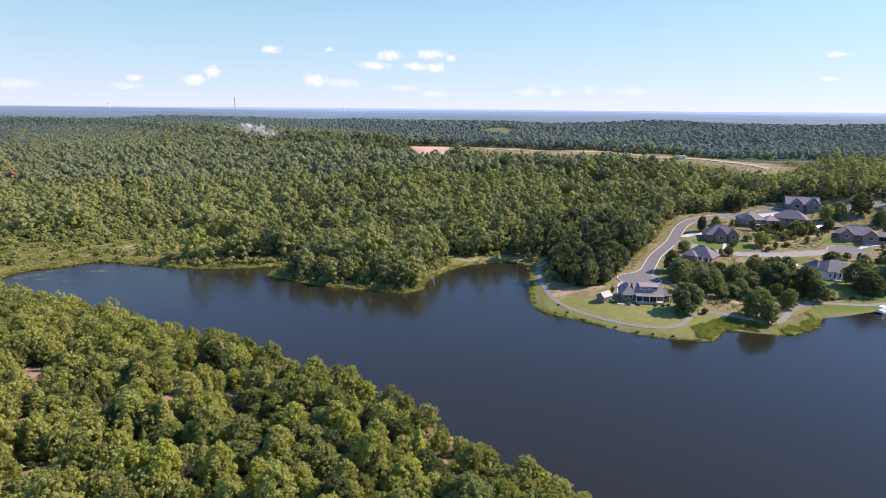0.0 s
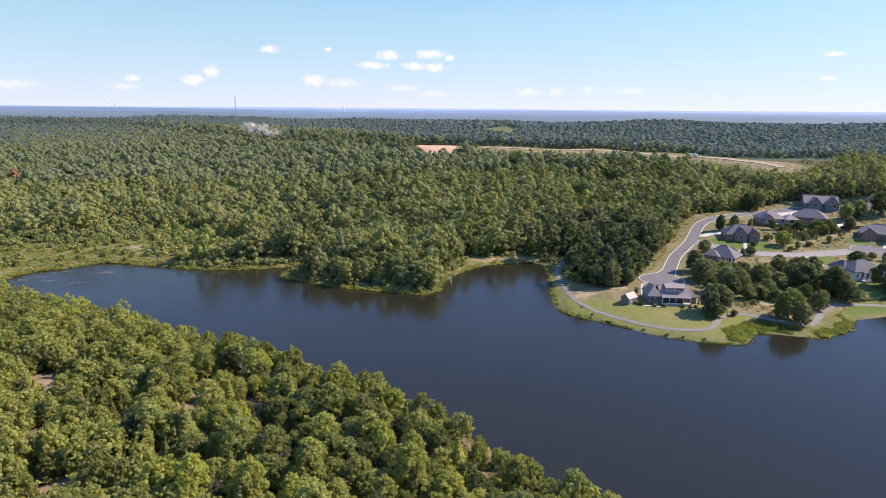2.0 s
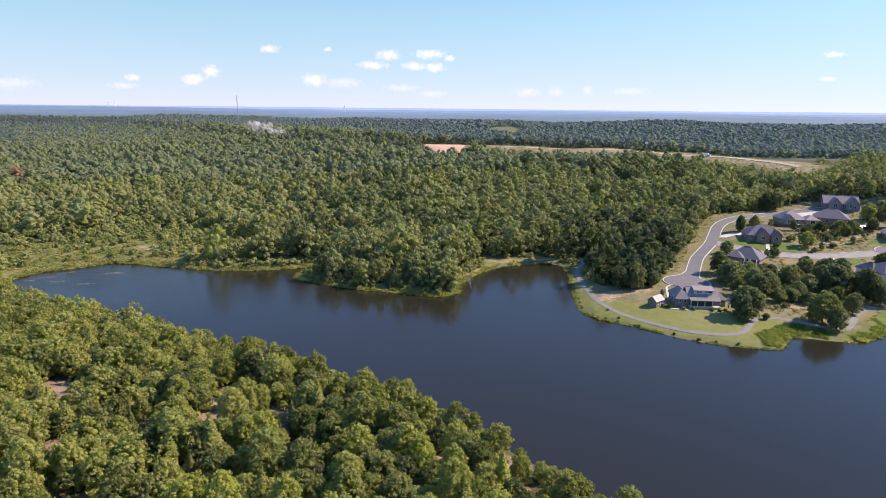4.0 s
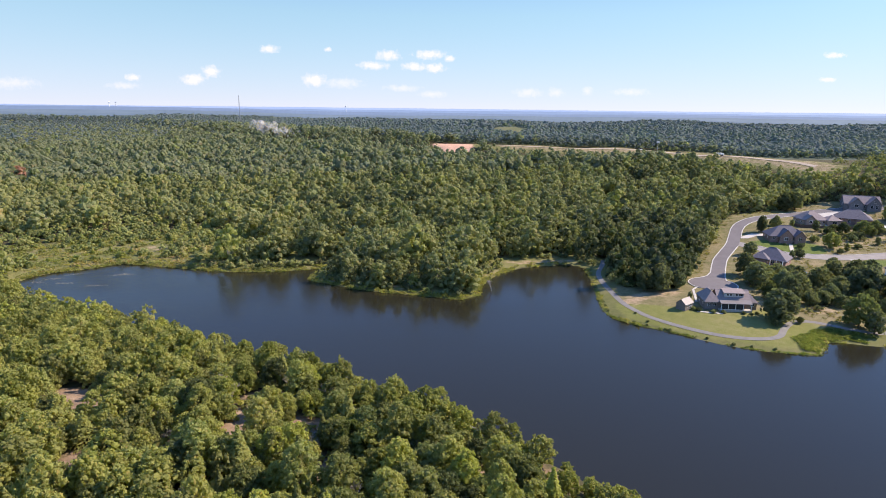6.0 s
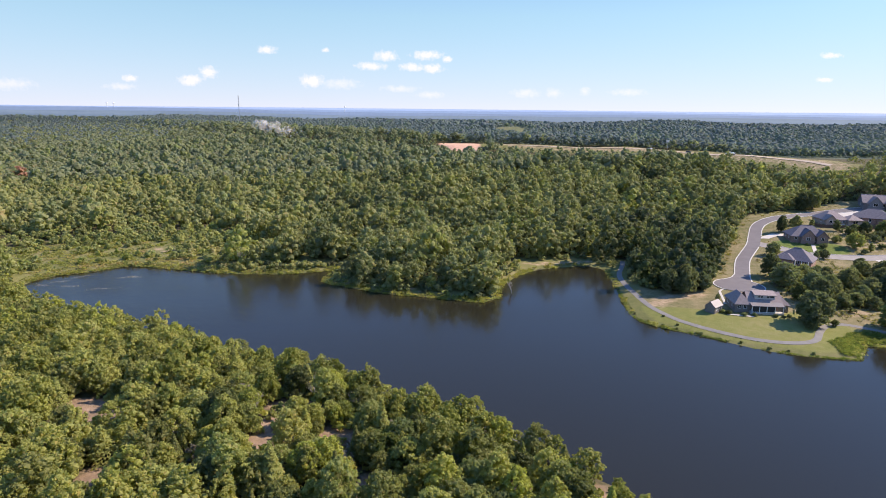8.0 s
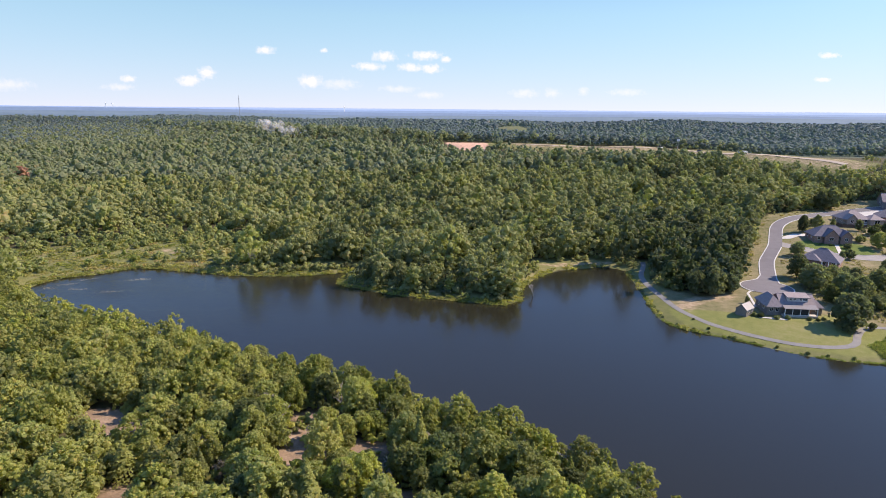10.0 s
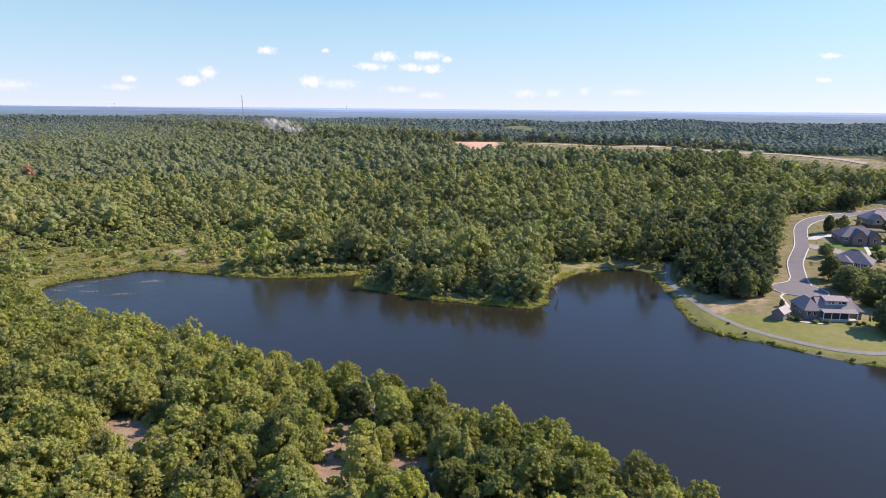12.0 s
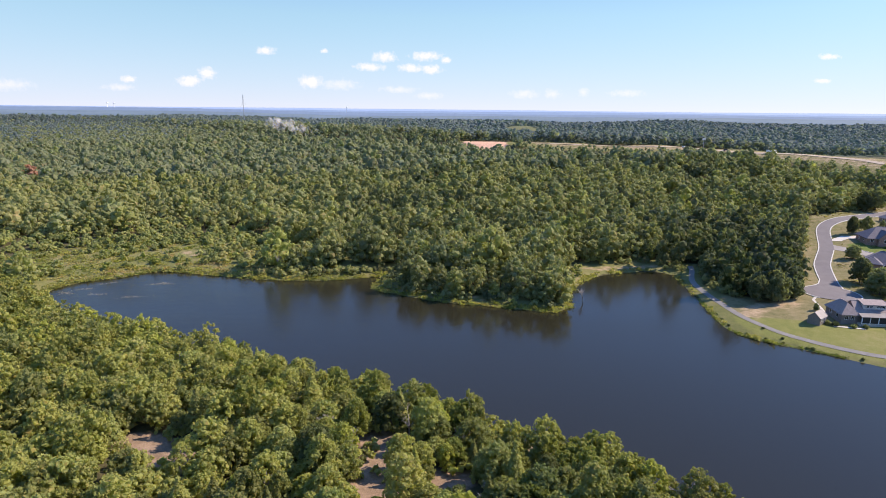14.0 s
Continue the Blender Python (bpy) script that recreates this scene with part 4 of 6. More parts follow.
    e = e[(de > 2.6) & (edge > -1) & (edge < 7) & ~inside(e, CLEARING) & (e[:, 1] > 230) & (line_distance(e, PATH_LINE) > 3) & (line_distance(e, np.array([(8, 287), (36, 293)], float)) > 4) & (rng.random(len(e)) < 0.8)]
    brush = [wood_crown(370 + k, 4, 1.7, 0.0, 2.4, 30, 0.4) for k in range(6)]
    wood("edge_brush", "low green brush along the edge of the wood", brush, e, M_LEAF_HILL, rng, (0.5, 1.4))
    s = pts[scrub]
    more = np.concatenate([s, s + rng.uniform(-2.2, 2.2, s.shape)])
    bush = [wood_crown(380 + k, 6, 2.3, 0.0, 3.8, 40, 0.4) for k in range(8)]
    sz = np.clip(0.5 + np.concatenate([marsh[scrub]] * 2) / 110, 0.5, 1.25) * rng.uniform(0.7, 1.3, len(more))
    wood("marsh_scrub", "light green scrub at the marshy head of the lake", bush, more, M_SCRUB, rng, sz)


def build_far():
    """Woods beyond the ridge: broadleaf at first, then ever more pine tinted for haze."""
    rng = np.random.default_rng(31)
    broad = {6.6: [wood_crown(400 + k, 4, 3.9 + 0.12 * k, 3.0, 8.6 + k * 0.4, 8, 0.9, 0.2, (0.44, 0.62), 0.0) for k in range(8)],
             7.6: [wood_crown(410 + k, 2, 4.6 + 0.12 * k, 3.0, 8.6 + k * 0.4, 0, 1.0, 0.2, (0.60, 0.85), 0.0) for k in range(8)],
             11.0: [wood_crown(420 + k, 2, 6.4 + 0.1 * k, 3.0, 9.0 + 0.4 * k, 0, 1.0, 0.2, (0.60, 0.85), 0.0) for k in range(8)],
             19.0: [wood_crown(440 + k, 2, 11.5, 2.0, 9.5 + 0.3 * k, 0, 1.0, 0.18, (0.65, 0.85), 0.0) for k in range(8)]}
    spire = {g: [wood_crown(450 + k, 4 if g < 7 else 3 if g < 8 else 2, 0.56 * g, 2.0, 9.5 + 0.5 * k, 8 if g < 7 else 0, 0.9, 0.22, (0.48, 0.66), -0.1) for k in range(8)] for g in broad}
    for lo, hi, gap in ((0, 170, 6.6), (170, 420, 7.6), (420, 1000, 11.0), (1000, 1900, 19.0)):
        p = scatter(rng, -1900, 1900, 560, 2750, gap)
        yr = ridge_line(p[:, 0])
        v = p[:, 1] - yr
        ok = ((v > max(lo, 24)) | ((p[:, 1] > 752) & (lo == 0))) & (v <= hi) & (p[:, 0] > -62 - 0.77 * (p[:, 1] - 30)) & (p[:, 0] < 12 + 0.78 * p[:, 1])
        ok &= ~inside(p, np.array([(-36, 604), (-34, 556), (2, 548), (8, 556), (10, 600)], float)) & (line_distance(p, HIGHWAY_LINE) > 18)
        for cx, cy, rx, ry in PASTURES:
            ok &= ((p[:, 0] - cx) / rx) ** 2 + ((p[:, 1] - cy) / ry) ** 2 > 1
        p, v = p[ok], v[ok]
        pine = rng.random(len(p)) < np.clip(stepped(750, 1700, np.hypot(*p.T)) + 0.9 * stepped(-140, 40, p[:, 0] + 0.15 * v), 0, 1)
        for some, forms, mat, label in ((~pine, broad, M_LEAF_TOP, "green broadleaf woods rolling away beyond the ridge"), (pine, spire, M_LEAF_FAR, "pine woods beyond the ridge, distance haze painted into their colour")):
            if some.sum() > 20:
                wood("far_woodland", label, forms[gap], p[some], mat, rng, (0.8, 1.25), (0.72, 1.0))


def build_back():
    """The same scrub goes on behind, under the flight."""
    rng = np.random.default_rng(83)
    p = scatter(rng, -190, 70, -60, 72, 6.2)
    p = p[(shore_distance(p) > 6) & ~((p[:, 1] > 92) & (p[:, 0] > -75 - 0.85 * (p[:, 1] - 40) + 20))]
    q = [with_trunk(wood_crown(860 + k, 5, 3.4, 1.2, 7.5, 10, 0.8), 3.0, 0.2) for k in range(6)]
    under = (p[:, 0] > -80) & (p[:, 0] < 30) & (p[:, 1] > -25)
    c = scatter(rng, -80, 30, -25, 81, 4.6)
    c = c[shore_distance(c) > 5]
    fine = [with_trunk(wood_crown(880 + k, 8, 2.9 + 0.1 * k, 1.0, 6.2 + 0.3 * k, 40, 0.5), 3.0, 0.2) for k in range(8)]
    wood("bank_woodland", "green scrub oaks under the flight over the near bank", fine, c, M_LEAF_BANK, rng, (0.6, 1.1))
    p = p[~under]
    wood("bank_woodland", "green scrub oaks continuing behind the near bank", q, p, M_LEAF_BANK, rng, (0.75, 1.2))


build_bank()
build_back()
build_hill()
build_far()

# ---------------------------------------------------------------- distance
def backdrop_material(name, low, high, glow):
    """Far woods, the blue of many kilometres of air put into colour and glow."""
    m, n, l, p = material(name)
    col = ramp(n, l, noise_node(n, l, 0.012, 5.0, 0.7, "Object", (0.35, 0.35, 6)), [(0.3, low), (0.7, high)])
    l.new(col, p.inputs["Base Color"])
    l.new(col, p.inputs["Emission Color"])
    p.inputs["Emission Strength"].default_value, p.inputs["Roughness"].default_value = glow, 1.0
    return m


def build_hills():
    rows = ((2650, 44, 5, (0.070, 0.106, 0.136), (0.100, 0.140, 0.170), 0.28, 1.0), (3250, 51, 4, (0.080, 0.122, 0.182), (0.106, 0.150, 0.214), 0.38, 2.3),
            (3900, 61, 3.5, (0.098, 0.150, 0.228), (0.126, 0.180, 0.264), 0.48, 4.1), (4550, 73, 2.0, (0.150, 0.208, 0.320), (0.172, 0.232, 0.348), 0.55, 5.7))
    rng = np.random.default_rng(5)
    for k, (r, top, roll, low, high, glow, seed) in enumerate(rows):
        a = np.radians(np.linspace(-48, 48, 1100))
        bumps = np.convolve(rng.uniform(-1, 1, len(a)), np.ones(3) / 2, "same") * (0.6, 0.8, 0.7, 0.45)[k] + np.convolve(rng.uniform(-1, 1, len(a)), np.ones(25) / 9, "same") * 1.2
        crest = top + roll * wave(a * 1000, a * 0, 420, seed) + bumps + (6.0, 13.0, 4.0, 0.0)[k] * stepped(6, 26, -np.degrees(a))
        verts, faces = [], []
        for j, (dr, f) in enumerate(((-420, -0.5), (-150, 0.55), (0, 1.0), (160, 0.4))):
            rr = (r + dr) / np.cos(a)
            verts.append(np.c_[rr * np.sin(a), rr * np.cos(a), 10 + (crest - (0 if f == 1.0 else bumps) - 10) * f])
        n = len(a)
        for j in range(3):
            i = np.arange(n - 1) + j * n
            faces.append(np.c_[i, i + 1, i + 1 + n, i + n])
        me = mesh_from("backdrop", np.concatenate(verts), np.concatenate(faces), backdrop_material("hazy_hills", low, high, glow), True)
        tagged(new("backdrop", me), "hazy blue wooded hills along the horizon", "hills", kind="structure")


build_hills()


def mast(x, y, tall):
    """A guyed lattice radio mast."""
    z = ground_z(x, y)
    root = tagged(new("radio_mast"), "tall thin steel lattice radio mast standing among woods", "mast")
    root.matrix_basis = pose(x, y, z)
    legs = [(1.0 * math.cos(a), 1.0 * math.sin(a)) for a in (0.5, 2.6, 4.7)]
    for lx, ly in legs:
        bm = bmesh.new()
        stem(bm, (lx, ly, -1), (lx, ly, tall), 0.32, 0.28, 5)
        part("leg", bm, M_STEEL, root)
    bm = bmesh.new()
    for k in range(int(tall / 4)):
        for i in range(3):
            a, b = legs[i], legs[(i + 1) % 3]
            stem(bm, (*a, 4 * k), (*b, 4 * k + 4), 0.12, 0.12, 4)
    part("lattice", bm, M_STEEL, root)
    for k in range(3):
        bm = bmesh.new()
        a = 0.5 + k * 2.094
        stem(bm, (45 * math.cos(a), 45 * math.sin(a), 0), (0, 0, tall * 0.8), 0.05, 0.05, 4)
        part("guy_wire", bm, M_STEEL, root)


def water_tower(x, y, top):
    root = tagged(new("water_tower"), "white painted water tower far off above the woods", "tower")
    z = ground_z(x, y)
    root.matrix_basis = pose(x, y, z)
    h = top - z
    bm = bmesh.new()
    stem(bm, (0, 0, -2), (0, 0, h - 5), 2.0, 1.5, 10)
    part("column", bm, M_WHITE, root)
    bm = bmesh.new()
    bmesh.ops.create_uvsphere(bm, u_segments=16, v_segments=10, radius=5.0, matrix=Matrix.Translation((0, 0, h - 5)) @ Matrix.Diagonal((1, 1, 0.75, 1)))
    part("tank", bm, M_WHITE, root, smooth=True)


mast(-600, 1750, 82)
water_tower(-620, 3800, 86)
water_tower(-2090, 3800, 96)
water_tower(-2060, 3820, 94)

# ---------------------------------------------------------------- houses
def box(bm, x0, x1, y0, y1, z0, z1):
    v = [bm.verts.new((x, y, z)) for z in (z0, z1) for x, y in ((x0, y0), (x1, y0), (x1, y1), (x0, y1))]
    for f in ((3, 2, 1, 0), (4, 5, 6, 7), (0, 1, 5, 4), (1, 2, 6, 5), (2, 3, 7, 6), (3, 0, 4, 7)):
        bm.faces.new([v[i] for i in f])


def boxed(name, mat, parent, x0, x1, y0, y1, z0, z1, label="", bevel=0.0):
    bm = bmesh.new()
    box(bm, min(x0, x1), max(x0, x1), min(y0, y1), max(y0, y1), min(z0, z1), max(z0, z1))
    if bevel:
        bmesh.ops.bevel(bm, geom=bm.edges[:], offset=bevel, segments=1, affect="EDGES")
    return part(name, bm, mat, parent, label)


def roof_bm(cx, cy, w, d, z, rise, kind, over=0.55, thick=0.22):
    """A hipped or gabled roof with overhanging eaves and a thick edge."""
    bm = bmesh.new()
    a, b = w / 2 + over, d / 2 + over
    lo = z - rise * over / (min(w, d) / 2)
    if kind == "hip":
        r = max(a - b, 0.0), max(b - a, 0.0)
        ridge = [(-r[0], -r[1]), (r[0], r[1])]
    elif kind == "x":
        ridge = [(-a, 0), (a, 0)]
    else:
        ridge = [(0, -b), (0, b)]
    rings = []
    for dz in (0, thick):
        base = [bm.verts.new((cx + x, cy + y, lo + dz)) for x, y in ((-a, -b), (a, -b), (a, b), (-a, b))]
        tops = [bm.verts.new((cx + x, cy + y, z + rise + dz)) for x, y in ridge]
        rings.append((base, tops))
    (b0, t0), (b1, t1) = rings
    along_x = kind == "x" or (kind == "hip" and a >= b)
    for bs, ts in rings:
        p, q = ts
        if along_x:
            quads = ((bs[0], bs[1], q, p), (bs[2], bs[3], p, q))
            ends = ((bs[3], bs[0], p), (bs[1], bs[2], q))
        else:
            quads = ((bs[3], bs[0], p, q), (bs[1], bs[2], q, p))
            ends = ((bs[0], bs[1], p), (bs[2], bs[3], q))
        for f in quads:
            bm.faces.new(f)
        if kind == "hip":
            for f in ends:
                bm.faces.new(f)
    if kind == "hip":
        for i in range(4):
            bm.faces.new((b0[i], b0[(i + 1) % 4], b1[(i + 1) % 4], b1[i]))
    else:
        loop0 = [b0[0], b0[1], t0[1], b0[2], b0[3], t0[0]] if along_x else [b0[1], b0[2], t0[1], b0[3], b0[0], t0[0]]
        loop1 = [b1[0], b1[1], t1[1], b1[2], b1[3], t1[0]] if along_x else [b1[1], b1[2], t1[1], b1[3], b1[0], t1[0]]
        for i in range(6):
            bm.faces.new((loop0[i], loop0[(i + 1) % 6], loop1[(i + 1) % 6], loop1[i]))
    return bm


def ridge_cap_bm(cx, cy, w, d, z, rise, kind, over=0.55):
    bm = bmesh.new()
    a, b = w / 2 + over, d / 2 + over
    top = z + rise + 0.23
    if kind == "x" or (kind == "hip" and a >= b):
        r = a if kind == "x" else a - b
        box(bm, cx - max(r, 0.2), cx + max(r, 0.2), cy - 0.14, cy + 0.14, top - 0.06, top + 0.05)
    else:
        r = b if kind == "y" else b - a
        box(bm, cx - 0.14, cx + 0.14, cy - max(r, 0.2), cy + max(r, 0.2), top - 0.06, top + 0.05)
    return bm


def wall_bm(cx, cy, w, d, z, rise, kind):
    bm = bmesh.new()
    box(bm, cx - w / 2, cx + w / 2, cy - d / 2, cy + d / 2, -1.6, z)
    if kind in "xy":
        ends = ((cx - w / 2, cx + w / 2), (cy - d / 2, cy + d / 2))
        pts = []
        for e in ends[0] if kind == "x" else ends[1]:
            if kind == "x":
                pts.append([bm.verts.new(p) for p in ((e, cy - d / 2, z), (e, cy + d / 2, z), (e, cy, z + rise - 0.06))])
            else:
                pts.append([bm.verts.new(p) for p in ((cx - w / 2, e, z), (cx + w / 2, e, z), (cx, e, z + rise - 0.06))])
        bm.faces.new(pts[0])
        bm.faces.new(pts[1])
        for i in range(3):
            bm.faces.new((pts[0][i], pts[0][(i + 1) % 3], pts[1][(i + 1) % 3], pts[1][i]))
    return bm


def window(parent, side, along, at, sill, w, h, name="window", glass=None):
    """A framed window or door on a wall: side 'f' faces -y, 'l' faces -x, 'r' faces +x; at is the wall's place."""
    bm = bmesh.new()
    t = 0.09
    bars = ((-w / 2, w / 2, 0, t), (-w / 2, w / 2, h - t, h), (-w / 2, -w / 2 + t, t, h - t), (w / 2 - t, w / 2, t, h - t), (-0.03, 0.03, t, h - t))
    out = -1 if side in "fl" else 1
    for a0, a1, z0, z1 in bars:
        lo, hi = sorted((at + out * 0.07, at - out * 0.05))
        if side in "fb":
            box(bm, along + a0, along + a1, lo, hi, sill + z0, sill + z1)
        else:
            box(bm, lo, hi, along + a0, along + a1, sill + z0, sill + z1)
    win = part(name, bm, M_WHITE, parent)
    bm = bmesh.new()
    lo, hi = sorted((at + out * 0.035, at - out * 0.05))
    if side in "fb":
        box(bm, along - w / 2 + t, along + w / 2 - t, lo, hi, sill + t, sill + h - t)
    else:
        box(bm, lo, hi, along - w / 2 + t, along + w / 2 - t, sill + t, sill + h - t)
    part("pane", bm, glass or M_GLASS, win)
    return win


def house(x, y, rot, volumes, wall_mat, roof_mat, label, openings=(), z=None):
    """A house of several roofed volumes; each is (cx, cy, width, depth, wall height, roof rise, roof kind)."""
    root = tagged(new("house"), label, "house")
    root.matrix_basis = pose(x, y, ground_z(x, y) + 0.25 if z is None else z, 0, 0, rot)
    for cx, cy, w, d, h, rise, kind in volumes:
        part("wall", wall_bm(cx, cy, w, d, h, rise, kind), wall_mat, root)
        roof = part("roof", roof_bm(cx, cy, w, d, h, rise, kind), roof_mat, root)
        part("ridge_cap", ridge_cap_bm(cx, cy, w, d, h, rise, kind), roof_mat, roof)
    for side, along, at, sill, w, h, *name in openings:
        window(root, side, along, at, sill, w, h, *(name or ["window"]))
    return root


def posts(root, xs, y, z0, z1, mat, half=0.12):
    for px in xs:
        boxed("post", mat, root, px - half, px + half, y - half, y + half, z0, z1)


def lake_house():
    root = house(79.2, 222.6, -6, [(2.2, 0.6, 13.0, 9.5, 3.0, 3.4, "x"), (-6.9, 0.9, 6.0, 11.0, 3.0, 3.1, "hip"), (9.8, 0.8, 4.4, 8.0, 2.7, 2.2, "hip")],
                 M_DULL_SIDING, M_SHINGLE_TAN, "taupe lakeside house with tan roof, dormer and screened porch",
                 [("f", -8.2, -4.6, 0.8, 1.3, 1.5), ("f", -6.0, -4.6, 0.8, 1.3, 1.5), ("l", -1.5, -9.9, 0.8, 1.4, 1.4), ("l", 3.0, -9.9, 0.8, 1.4, 1.4),
                  ("f", 10.2, -3.2, 0.8, 1.4, 1.4)])
    # dormer on the lake side of the main roof
    dormer = boxed("dormer", M_SIDING, root, -1.6, 6.4, -2.6, 1.0, 3.6, 6.0)
    bm = bmesh.new()
    vs = [bm.verts.new(p) for p in ((-2.1, -3.2, 5.85), (6.9, -3.2, 5.85), (6.9, 1.1, 6.75), (-2.1, 1.1, 6.75), (-2.1, -3.2, 6.07), (6.9, -3.2, 6.07), (6.9, 1.1, 6.97), (-2.1, 1.1, 6.97))]
    for f in ((3, 2, 1, 0), (4, 5, 6, 7), (0, 1, 5, 4), (1, 2, 6, 5), (2, 3, 7, 6), (3, 0, 4, 7)):
        bm.faces.new([vs[i] for i in f])
    part("dormer_roof", bm, M_SHINGLE_TAN, dormer)
    for k in (-0.2, 1.1, 3.6, 4.7, 5.6):
        window(dormer, "f", k, -2.6, 4.75, 1.0, 0.95)
    # porch with its own lower roof
    bm = bmesh.new()
    vs = [bm.verts.new(p) for p in ((-4.2, -7.0, 2.55), (8.8, -7.0, 2.55), (8.8, -3.8, 3.35), (-4.2, -3.8, 3.35), (-4.2, -7.0, 2.73), (8.8, -7.0, 2.73), (8.8, -3.8, 3.53), (-4.2, -3.8, 3.53))]
    for f in ((3, 2, 1, 0), (4, 5, 6, 7), (0, 1, 5, 4), (1, 2, 6, 5), (2, 3, 7, 6), (3, 0, 4, 7)):
        bm.faces.new([vs[i] for i in f])
    part("porch_roof", bm, M_SHINGLE_PALE, root, "pale metal porch roof")
    boxed("porch_floor", M_DRIVE, root, -4.2, 8.8, -7.0, -4.15, -1.2, 0.1)
    posts(root, (-3.9, -1.0, 2.0, 5.2, 8.5), -6.75, 0.1, 2.6, M_WHITE)
    boxed("porch_screen", M_SCREEN, root, -3.75, 5.05, -6.72, -6.68, 0.35, 2.5)
    boxed("porch_rail", M_WHITE, root, -3.75, 5.05, -6.8, -6.66, 0.2, 0.34)
    boxed("door", M_BRICK, root, 6.4, 7.4, -4.22, -4.12, 0.1, 2.15)
    root.matrix_basis = root.matrix_basis @ Matrix.Diagonal((0.82, 0.84, 0.88, 1))
    return root


def shed():
    x, y = 64.0, 221.0
    root = tagged(new("garden_shed"), "small pale gabled shed standing on the lakeside lawn", "shed")
    root.matrix_basis = pose(x, y, ground_z(x, y) + 0.1, 0, 0, 38) @ Matrix.Diagonal((0.84, 0.84, 0.92, 1))
    part("wall", wall_bm(0, 0, 6.0, 4.2, 2.3, 1.7, "x"), M_DULL_SIDING, root)
    part("roof", roof_bm(0, 0, 6.0, 4.2, 2.3, 1.7, "x", 0.3, 0.15), M_SHINGLE_PALE, root)
    window(root, "f", 1.0, -2.1, 0.1, 1.6, 1.95, "door")
    window(root, "f", -1.4, -2.1, 0.9, 0.9, 0.9)
    return root


def hip_house(x, y, rot, w, d, extra, wall, roof, label, rise=3.2, openings=()):
    vols = [(0, 0, w, d, 2.6, rise + 0.8, "hip"), *extra]
    ops = [("f", -w * 0.36, -d / 2, 0.8, 1.3, 1.5), ("f", w * 0.36, -d / 2, 0.8, 1.3, 1.5), ("f", w * 0.12, -d / 2, 0.8, 1.3, 1.5),
           ("l", -d * 0.25, -w / 2, 0.8, 1.3, 1.4), ("l", d * 0.22, -w / 2, 0.8, 1.3, 1.4), ("r", 0.5, w / 2, 0.8, 1.3, 1.4), ("f", -w * 0.1, -d / 2, 0.1, 1.1, 2.1, "door"), *openings]
    return house(x, y, rot, vols, wall, roof, label, ops)


